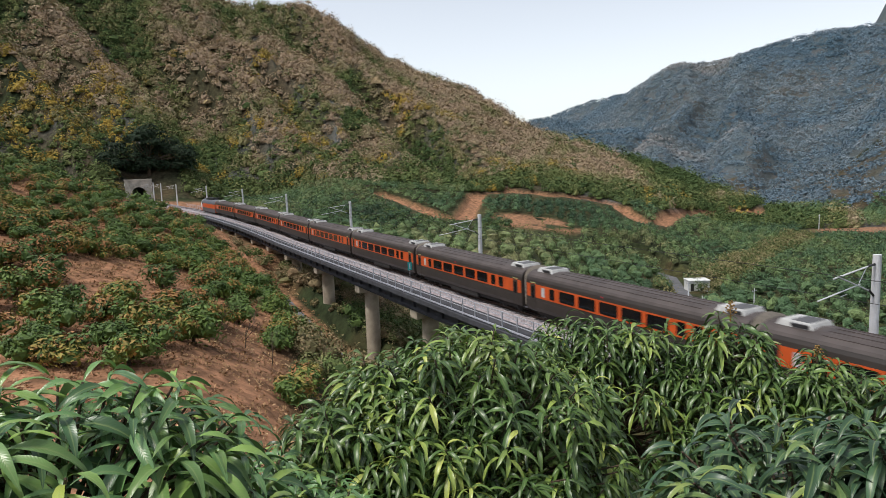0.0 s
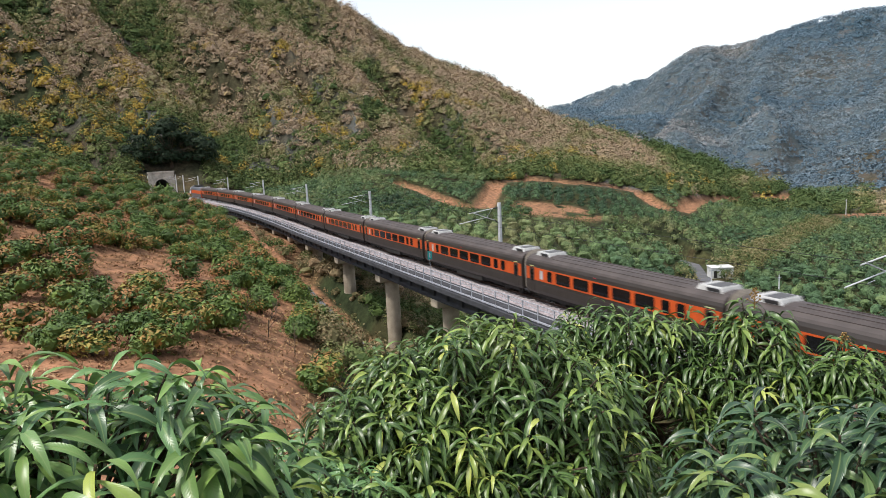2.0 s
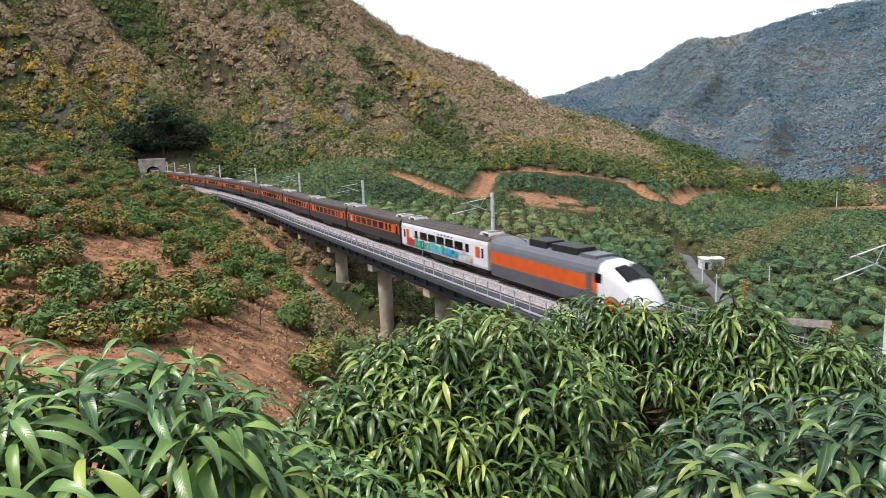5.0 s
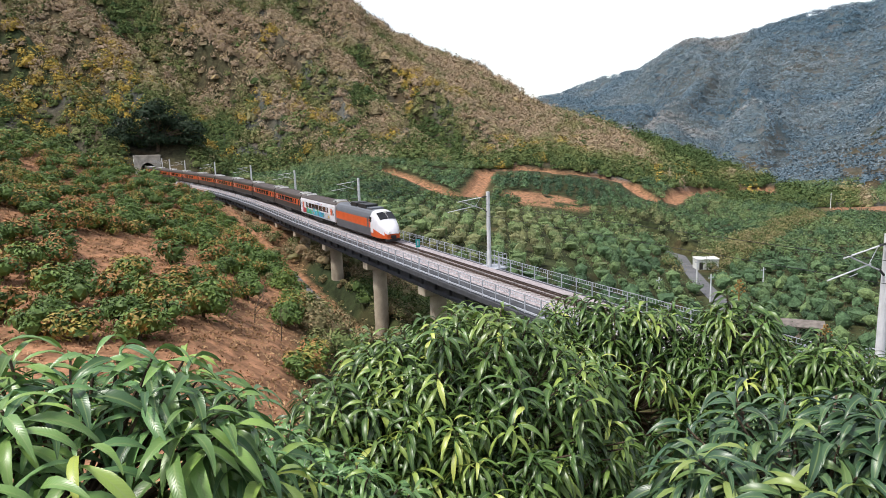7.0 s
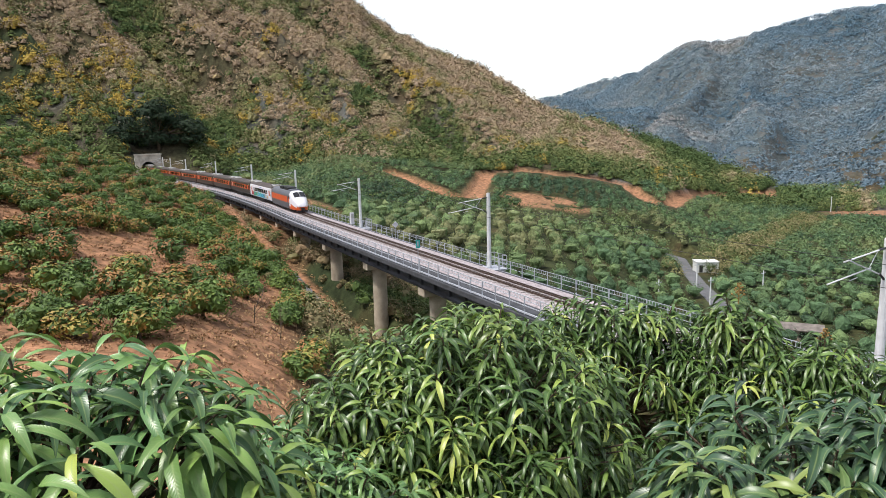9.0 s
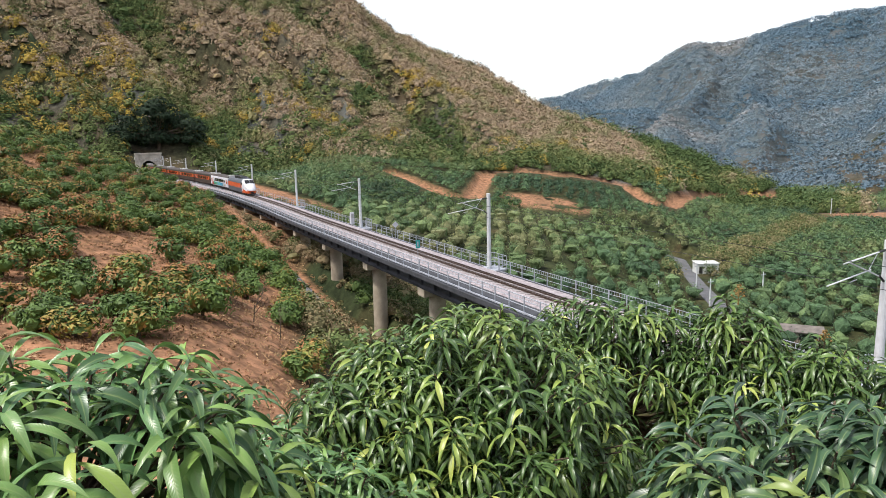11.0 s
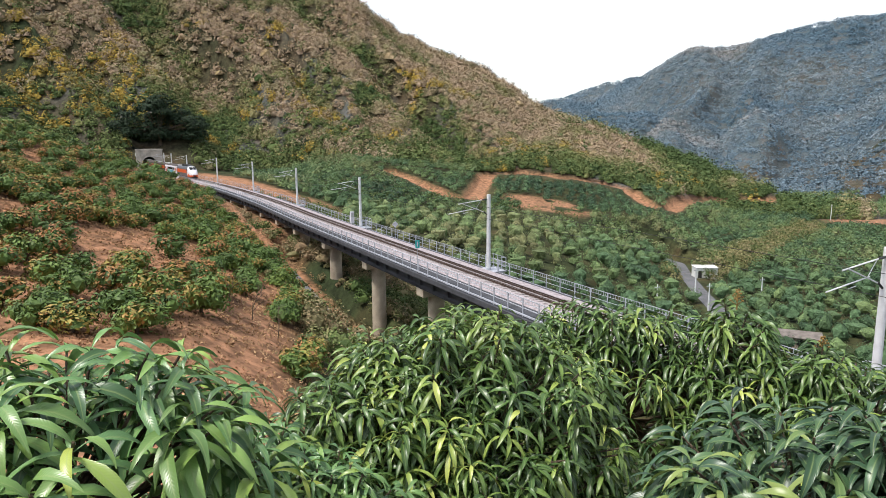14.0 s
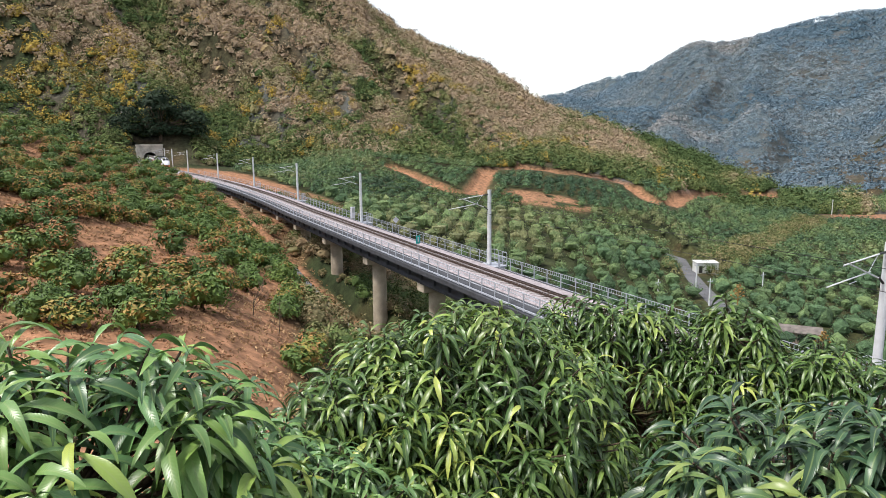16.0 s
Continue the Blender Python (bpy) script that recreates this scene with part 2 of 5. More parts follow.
def part(name, bm, material, parent=None, label="", smooth_faces=False):
    me = bpy.data.meshes.new(name)
    bm.to_mesh(me)
    bm.free()
    me.materials.append(material)
    if smooth_faces:
        me.shade_smooth()
    ob = new(name, me)
    ob.parent = parent
    return tagged(ob, label)


def raw(name, verts, faces, material, parent=None, tone=None, smooth_faces=False):
    me = bpy.data.meshes.new(name)
    me.from_pydata(verts, [], faces)
    me.materials.append(material)
    if tone is not None:
        me.attributes.new("tone", "FLOAT", "POINT").data.foreach_set("value", np.asarray(tone, np.float32))
    if smooth_faces:
        me.shade_smooth()
    ob = new(name, me)
    ob.parent = parent
    return ob


def ground_material():
    """Dry grass and red soil near by, scrub and forest floor on the hills, the far floor tinted blue as haze."""
    m = mat("ground", (0.4, 0.205, 0.115), 0.95, var=0.45, scale=0.9, bump=1.0, bscale=6, col2=(0.15, 0.08, 0.045), spec=0.15)
    n, l = m.node_tree.nodes, m.node_tree.links
    b = n["Principled BSDF"]
    base = b.inputs["Base Color"].links[0].from_socket
    a = n.new("ShaderNodeAttribute")
    a.attribute_name = "tone"
    ramp = n.new("ShaderNodeValToRGB")
    els = ramp.color_ramp.elements
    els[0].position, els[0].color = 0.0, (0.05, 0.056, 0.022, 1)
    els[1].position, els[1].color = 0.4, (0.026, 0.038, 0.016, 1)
    # last stop: far forest floor with distance haze put into its colour
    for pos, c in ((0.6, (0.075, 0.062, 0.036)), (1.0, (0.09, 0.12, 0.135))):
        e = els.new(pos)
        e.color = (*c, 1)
    tc, tx = n.new("ShaderNodeTexCoord"), n.new("ShaderNodeTexNoise")
    tx.inputs["Scale"].default_value, tx.inputs["Detail"].default_value, tx.inputs["Roughness"].default_value = 0.45, 8, 0.75
    l.new(tc.outputs["Object"], tx.inputs["Vector"])
    mr = n.new("ShaderNodeMapRange")
    mr.inputs["From Min"].default_value, mr.inputs["From Max"].default_value = 0.35, 0.65
    mr.inputs["To Min"].default_value, mr.inputs["To Max"].default_value = 0.3, 1.4
    hv = n.new("ShaderNodeHueSaturation")
    l.new(tx.outputs["Fac"], mr.inputs["Value"]), l.new(mr.outputs["Result"], hv.inputs["Value"]), l.new(ramp.outputs["Color"], hv.inputs["Color"])
    l.new(a.outputs["Fac"], ramp.inputs["Fac"])
    soil = n.new("ShaderNodeAttribute")
    soil.attribute_name = "soil"
    mix = n.new("ShaderNodeMix")
    mix.data_type = "RGBA"
    l.new(soil.outputs["Fac"], mix.inputs["Factor"])
    l.new(hv.outputs["Color"], mix.inputs["A"]), l.new(base, mix.inputs["B"])
    l.new(mix.outputs["Result"], b.inputs["Base Color"])
    return m



def soil_at(x, y):
    az, r = np.degrees(np.arctan2(x, y)), np.hypot(x, y)
    left = smooth((15 - az) / 4) * smooth((az + 70) / 40) * smooth((150 - r) / 20)
    bench = smooth((16 - np.abs(x - track_x(y) - 7)) / 6) * smooth((y - 135) / 15) * smooth((292 - y) / 8)
    tr = sum(smooth((5.2 - seg_dist(x, y, pts)[0]) / 3) for pts in PATHS)
    scar = smooth((21 - np.hypot((x - 135) * 1.15, (y - 190) * 0.95)) / 8) * (fbm(x / 9, y / 9, 3) > -0.15)
    tan = smooth((9 - np.hypot(x - 37, (y - 108) * 0.8)) / 5)
    field = smooth((9 - np.abs(x * 0.83 + y * 0.56 - 338)) / 3) * smooth((az - 56.5) / 1.5)
    rd = smooth((3.4 - seg_dist(x, y, ROAD)[0]) / 1.4) * (x < 40)
    return np.clip(np.maximum.reduce([left * 0.95, bench, tr, scar * 0.85, rd, tan, field * 0.8]) + 0.25 * fbm(x / 6, y / 6, 3), 0, 1)


def build_ground():
    azs = np.radians(np.concatenate([np.arange(-180, -14, 3.0), np.arange(-14, 68, 0.23), np.arange(68, 180, 3.0)]))
    rs = np.concatenate([[0.4], np.geomspace(1.2, 60, 60), np.geomspace(61.5, 700, 210), np.geomspace(720, 4500, 70)])
    A, R = np.meshgrid(azs, rs)
    X, Y = R * np.sin(A), R * np.cos(A)
    Z = height(X, Y)
    na, nr = len(azs), len(rs)
    idx = np.arange(na * nr).reshape(nr, na)
    a, b = idx[:-1, :], np.roll(idx, -1, 1)[:-1, :]
    c, d = np.roll(idx, -1, 1)[1:, :], idx[1:, :]
    faces = np.stack([a, b, c, d], -1).reshape(-1, 4)[:, ::-1]
    # the tunnel's mouth is cut out
    cx, cy = X.ravel()[faces].mean(1), Y.ravel()[faces].mean(1)
    keep = ~((np.abs(cx - track_x(cy)) < 3.4) & (cy > 299) & (cy < 322))
    fl = [tuple(f) for f in faces[keep].tolist()] + [tuple(idx[0, ::-1].tolist())]
    r, az = R.ravel(), np.degrees(A.ravel())
    rc = np.interp(az, SPUR_AZ, SPUR_FOOT)
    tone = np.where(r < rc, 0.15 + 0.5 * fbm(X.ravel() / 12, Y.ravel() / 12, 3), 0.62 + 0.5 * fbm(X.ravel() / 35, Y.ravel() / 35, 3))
    # the blue haze tint takes over past 650 m
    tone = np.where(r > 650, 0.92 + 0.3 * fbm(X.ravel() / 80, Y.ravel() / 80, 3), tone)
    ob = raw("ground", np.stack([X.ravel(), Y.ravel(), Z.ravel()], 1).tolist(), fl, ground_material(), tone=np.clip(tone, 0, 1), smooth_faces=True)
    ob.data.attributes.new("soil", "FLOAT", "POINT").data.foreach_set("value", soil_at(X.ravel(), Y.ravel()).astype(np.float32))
    tagged(ob, "hillsides, valley and red soil under scrub", "ground", kind="structure")


build_ground()


# ---- shape helpers ----
def box(bm, x0, x1, y0, y1, z0, z1, bev=0.0):
    r = bmesh.ops.create_cube(bm, size=1, matrix=Matrix.Translation(((x0 + x1) / 2, (y0 + y1) / 2, (z0 + z1) / 2)) @ Matrix.Diagonal((x1 - x0, y1 - y0, z1 - z0, 1)))
    if bev:
        es = list({e for v in r["verts"] for e in v.link_edges})
        bmesh.ops.bevel(bm, geom=es, offset=bev, segments=2, affect="EDGES", profile=0.6)
    return bm


def rod(bm, p, q, r0, r1=None, n=8):
    p, q = Vector(p), Vector(q)
    d = q - p
    m = Matrix.Translation((p + q) / 2) @ d.to_track_quat("Z", "Y").to_matrix().to_4x4()
    bmesh.ops.create_cone(bm, cap_ends=True, segments=n, radius1=r0, radius2=r0 if r1 is None else r1, depth=d.length, matrix=m)
    return bm


def sweep(bm, prof, path, close=True):
    """A closed profile of (side, up) carried along a path of (place, right) pairs."""
    rings = [[bm.verts.new(Vector(p) + Vector(rt) * s + Vector((0, 0, u))) for s, u in prof] for p, rt in path]
    k = len(prof)
    for a, b in zip(rings, rings[1:]):
        for i in range(k if close else k - 1):
            bm.faces.new((a[i], a[(i + 1) % k], b[(i + 1) % k], b[i]))
    if close:
        bm.faces.new(rings[0][::-1]), bm.faces.new(rings[-1])
    bmesh.ops.recalc_face_normals(bm, faces=bm.faces[:])
    return bm


def along(y0, y1, step, dz=0.0, dx=0.0):
    out = []
    for y in np.arange(y0, y1 + 0.01, step):
        sl = float(track_x(y + 0.5) - track_x(y - 0.5))
        rt = Vector((1, -sl, 0)).normalized()
        out.append((Vector((float(track_x(y)), y, float(track_z(y)) + dz)) + rt * dx, rt))
    return out


def thing(name, label, category, group="", loc=(0, 0, 0), kind=""):
    ob = new(name)
    ob.empty_display_size = 0.3
    ob.location = loc
    return tagged(ob, label, category, group, kind)


# ---- railway: viaduct, track, railings ----
BRIDGE0, BRIDGE1 = -36, 192


def viaduct():
    v = thing("viaduct", "grey concrete railway viaduct on round piers over a gully", "bridge", kind="structure")
    path = along(BRIDGE0, BRIDGE1, 6)
    part("deck_slab", sweep(bmesh.new(), [(-4.55, -0.35), (-4.55, -0.75), (3.6, -0.95), (3.6, -0.62), (2.3, -0.62), (2.3, -0.35)], path), DECK, v)
    part("edge_beam", sweep(bmesh.new(), [(-4.63, -0.72), (-4.63, -0.3), (-4.4, -0.3), (-4.4, -0.72)], path), DECK, v, "dark steel edge beam")
    for s in (-3.6, 1.2):
        part("girder", sweep(bmesh.new(), [(s, -0.75), (s, -1.7), (s - 0.15, -1.85), (s - 0.15, -2.1), (s + 0.75, -2.1), (s + 0.75, -1.85), (s + 0.6, -1.7), (s + 0.6, -0.75)], path), GIRDER, v, "dark weathered girder")
    for y in np.arange(BRIDGE0 + 3, BRIDGE1, 3.0):
        b = bmesh.new()
        (p, rt), = along(y, y, 1)
        box(b, -3.85, -3.58, -0.09, 0.09, -1.7, -0.76)
        bmesh.ops.transform(b, matrix=Matrix.Translation(p), verts=b.verts)
        part("stiffener", b, GIRDER, v)
    for y in (5, 23, 40, 57.3, 73.5, 91, 108.3, 122, 135.8, 151.3, 166, 181):
        (p, rt), = along(y, y, 1)
        g = min(at(p.x - 2.5, y), at(p.x, y)) - 0.8 - p.z
        pier = part("pier", bmesh.new(), CONCRETE, v, "round concrete pier with a wide cap")
        b = bmesh.new()
        box(b, -3.75, 1.9, -0.8, 0.8, -2.95, -2.11, 0.12)
        bmesh.ops.transform(b, matrix=Matrix.Translation(p), verts=b.verts)
        part("cap", b, CONCRETE, pier)
        b = bmesh.new()
        bmesh.ops.create_cone(b, cap_ends=True, segments=28, radius1=0.92, radius2=0.84, depth=-2.85 - g, matrix=Matrix.Translation((p.x - 1.9, p.y, p.z + (g - 2.85) / 2)))
        part("column", b, CONCRETE, pier)
    return v


def track():
    v = thing("railway_track", "single railway track on grey ballast with concrete sleepers", "railway track", kind="structure")
    path = along(BRIDGE0, 320, 4)
    part("ballast_bed", sweep(bmesh.new(), [(-2.55, -0.62), (-2.4, -0.33), (-1.7, -0.22), (-1.1, -0.2), (1.1, -0.2), (1.9, -0.22), (2.24, -0.3), (2.24, -0.62)], path), BALLAST, v)
    for s in (-0.5335, 0.5335):
        part("rail", sweep(bmesh.new(), [(s - 0.07, -0.15), (s - 0.07, -0.13), (s - 0.015, -0.11), (s - 0.035, -0.04), (s - 0.035, 0), (s + 0.035, 0), (s + 0.035, -0.04), (s + 0.015, -0.11), (s + 0.07, -0.13), (s + 0.07, -0.15)], path), RAIL, v)
    for s in (-0.3, 0.3):
        part("guard_rail", sweep(bmesh.new(), [(s - 0.05, -0.14), (s - 0.03, -0.02), (s + 0.03, -0.02), (s + 0.05, -0.14)], along(BRIDGE0, BRIDGE1, 6)), RAIL, v)
    me = bpy.data.meshes.new("sleeper")
    b = bmesh.new()
    box(b, -1.0, 1.0, -0.11, 0.11, -0.28, -0.145, 0.02)
    b.to_mesh(me), b.free()
    me.materials.append(SLEEPER)
    for k in range(290):
        y = 22 + 0.65 * k
        (p, rt), = along(y, y, 1)
        o = new("sleeper", me)
        o.parent, o.matrix_basis = v, Matrix.Translation(p) @ Matrix.Rotation(math.atan2(rt.y, rt.x), 4, "Z")


def railing(s, y0, y1, dz, name_label, k=1.0):
    """Posts every two metres, two top rails with close bars between, and two lower rails."""
    v = thing("railing", name_label, "railing", "viaduct railings", kind="structure")
    H = 1.2
    path = along(y0, y1, 4, dz, s)
    for h, r in ((H, 0.028), (H - 0.3, 0.022), (0.5, 0.026), (-0.02, 0.055)):
        r = r * k
        part("rail_bar", sweep(bmesh.new(), [(-r, h - r), (-r, h + r), (r, h + r), (r, h - r)], path), GALV, v)
    pm = bpy.data.meshes.new("post")
    b = bmesh.new()
    box(b, -0.035, 0.035, -0.035, 0.035, -0.15, H + 0.02)
    b.to_mesh(pm), b.free()
    pm.materials.append(GALV)
    for y in np.arange(y0, y1, 2.0):
        (p, rt), = along(y, y, 1, dz, s)
        o = new("post", pm)
        o.parent, o.location = v, p
    b = bmesh.new()
    for y in np.arange(y0, min(y1, 150), 0.28):
        (p, rt), = along(y, y, 1, dz, s)
        q = [b.verts.new(p + Vector((dx, dy, h))) for h in (H - 0.3, H) for dx, dy in ((-0.01, -0.013), (0.01, -0.013), (0.01, 0.013), (-0.01, 0.013))]
        for i in range(4):
            b.faces.new((q[i], q[(i + 1) % 4], q[4 + (i + 1) % 4], q[4 + i]))
    tagged(part("baluster", b, GALV, v), kind="stuff")
    return v


def mast(y):
    """A white steel mast on its bracket platform, with the cantilever over the track."""
    (p, rt), = along(y, y, 1)
    v = thing("catenary_mast", "white steel catenary mast with a cantilever arm and railed platform", "catenary mast", "catenary masts", tuple(p + rt * 3.05))
    v.rotation_euler[2] = math.atan2(rt.y, rt.x)
    b = bmesh.new()
    rod(b, (0, 0, -0.6), (0, 0, 7.0), 0.22, 0.19, 16)
    part("shaft", b, POLE, v)
    b = bmesh.new()
    box(b, -0.28, 0.28, -0.28, 0.28, -0.62, -0.55)
    rod(b, (0, 0, -0.55), (0, 0, -0.3), 0.26, 0.2, 12)
    part("base_flange", b, GALV, v)
    b = bmesh.new()
    rod(b, (-0.15, 0, 6.55), (-0.75, 0, 6.5), 0.06)
    part("insulator", b, BLACK, v, "dark ribbed insulator")
    b = bmesh.new()
    rod(b, (-0.15, 0, 5.0), (-0.6, 0, 5.35), 0.06)
    part("insulator", b, BLACK, v, "dark ribbed insulator")
    b = bmesh.new()
    rod(b, (-0.7, 0, 6.5), (-3.4, 0, 6.2), 0.04)
    rod(b, (-0.55, 0, 5.3), (-3.05, 0, 6.26), 0.036)
    rod(b, (-1.4, 0, 5.75), (-0.85, 0, 6.45), 0.02)
    rod(b, (-1.3, 0, 5.7), (-4.5, 0, 5.3), 0.036)
    rod(b, (-2.3, 0, 5.35), (-2.85, 0, 5.28), 0.02)
    part("cantilever", b, POLE, v)
    if y < BRIDGE1:
        b = bmesh.new()
        box(b, -0.5, 1.35, -1.25, 1.25, -0.7, -0.56)
        box(b, -0.4, 1.2, -1.1, -1.0, -1.1, -0.7)
        box(b, -0.4, 1.2, 1.0, 1.1, -1.1, -0.7)
        part("platform", b, GALV, v)
        b = bmesh.new()
        pts = [(0.35, -1.2), (1.3, -1.2), (1.3, -0.4), (1.3, 0.4), (1.3, 1.2), (0.35, 1.2)]
        for a, c in pts:
            rod(b, (a, c, -0.62), (a, c, 0.8), 0.035, n=6)
        for (a, c), (d, e) in zip(pts, pts[1:]):
            for h in (-0.15, 0.3, 0.78):
                rod(b, (a, c, h), (d, e, h), 0.028, n=6)
        part("guard_rail", b, GALV, v)
    return v


# ---- train ----
COACH_PROFILE = ((1.36, 0.78), (1.45, 1.05), (1.45, 1.8), (1.45, 2.85), (1.42, 3.1), (1.33, 3.34))
ROOF_PROFILE = ((1.36, 3.3), (1.27, 3.46), (1.05, 3.62), (0.7, 3.74), (0.0, 3.8))


def extrude(profile, y0, y1):
    """A body along y from half a cross-section, mirrored."""
    pr = list(profile)
    full = pr + [(-x, z) for x, z in reversed(pr) if x > 1e-6]
    b = bmesh.new()
    r0 = [b.verts.new((x, y0, z)) for x, z in full]
    r1 = [b.verts.new((x, y1, z)) for x, z in full]
    k = len(full)
    for i in range(k):
        b.faces.new((r0[i], r0[(i + 1) % k], r1[(i + 1) % k], r1[i]))
    b.faces.new(r0[::-1]), b.faces.new(r1)
    bmesh.ops.recalc_face_normals(b, faces=b.faces[:])
    return b


def plate(side, y0, y1, z0, z1, x, depth=0.03, rad=0.0):
    """A flat plate on a side wall with rounded corners."""
    b = bmesh.new()
    pts = []
    rad = max(rad, 1e-3)
    for cy, cz, a0 in ((y1 - rad, z1 - rad, 0), (y0 + rad, z1 - rad, 90), (y0 + rad, z0 + rad, 180), (y1 - rad, z0 + rad, 270)):
        for a in ((0, 45, 90) if rad > 0.01 else (45,)):
            pts.append((cy + rad * math.cos(radians(a0 + a)), cz + rad * math.sin(radians(a0 + a))))
    f0 = [b.verts.new((side * (x - depth), c, d)) for c, d in pts]
    f1 = [b.verts.new((side * x, c, d)) for c, d in pts]
    k = len(pts)
    b.faces.new(f1), b.faces.new(f0[::-1])
    for i in range(k):
        b.faces.new((f0[i], f0[(i + 1) % k], f1[(i + 1) % k], f1[i]))
    bmesh.ops.recalc_face_normals(b, faces=b.faces[:])
    return b


def bogie(v, y):
    b = bmesh.new()
    for s in (-1, 1):
        box(b, s * 0.95 - 0.1, s * 0.95 + 0.1, y - 1.6, y + 1.6, 0.4, 0.68)
    box(b, -0.9, 0.9, y - 0.25, y + 0.25, 0.4, 0.8)
    bg_ = part("bogie", b, UNDER, v)
    for dy in (-1.05, 1.05):
        b = bmesh.new()
        for s in (-0.53, 0.53):
            rod(b, (s - 0.07, y + dy, 0.43), (s + 0.07, y + dy, 0.43), 0.42, n=20)
        rod(b, (-0.9, y + dy, 0.43), (0.9, y + dy, 0.43), 0.07, n=8)
        part("wheelset", b, UNDER, bg_)


def roof_unit(v, y, white=True):
    b = bmesh.new()
    r = bmesh.ops.create_cube(b, size=1, matrix=Matrix.Translation((0, y, 3.82)) @ Matrix.Diagonal((1.75, 1.9, 0.32, 1)))
    for q in r["verts"]:
        if q.co.z > 3.8:
            q.co.x *= 0.84
            q.co.y = y + (q.co.y - y) * 0.84
    bmesh.ops.bevel(b, geom=b.edges[:], offset=0.04, segments=1, affect="EDGES")
    u = part("roof_unit", b, ACWHITE, v, "pale roof air-conditioning unit")
    for s in (-1, 1):
        b = bmesh.new()
        m = Matrix.Translation((s * 0.9, y - 0.35, 3.83)) @ Matrix.Rotation(radians(s * 24), 4, "Y")
        bmesh.ops.create_cube(b, size=1, matrix=m @ Matrix.Diagonal((0.05, 0.9, 0.22, 1)))
        part("grille", b, ACDARK, u)
    b = bmesh.new()
    box(b, -0.62, 0.62, y - 0.7, y + 0.3, 3.965, 3.99)
    part("grille", b, ACDARK, u)


def gangway(v, y0, y1):
    b = bmesh.new()
    n = 4
    prof = [(1.16, 0.95), (1.2, 2.9), (1.12, 3.4), (0.85, 3.72), (0.4, 3.88), (0, 3.92)]
    full = prof + [(-x, z) for x, z in reversed(prof[:-1])]
    rings = []
    for i in range(2 * n + 1):
        y = y0 + (y1 - y0) * i / (2 * n)
        k = 1.0 if i % 2 else 0.96
        rings.append([b.verts.new((x * k, y, 0.9 + (z - 0.9) * (k + 0.01))) for x, z in full])
    for a, c in zip(rings, rings[1:]):
        for i in range(len(full) - 1):
            b.faces.new((a[i], a[i + 1], c[i + 1], c[i]))
    b.faces.new(rings[0]), b.faces.new(rings[-1])
    bmesh.ops.recalc_face_normals(b, faces=b.faces[:])
    part("gangway", b, BELLOWS, v, "beige folded gangway bellows")


COACH_WINDOWS = [(-7.05, -6.4), (-5.85, -5.2)] + [(-4.6 + 2.12 * k, -2.88 + 2.12 * k) for k in range(5)] + [(6.15, 6.75)]


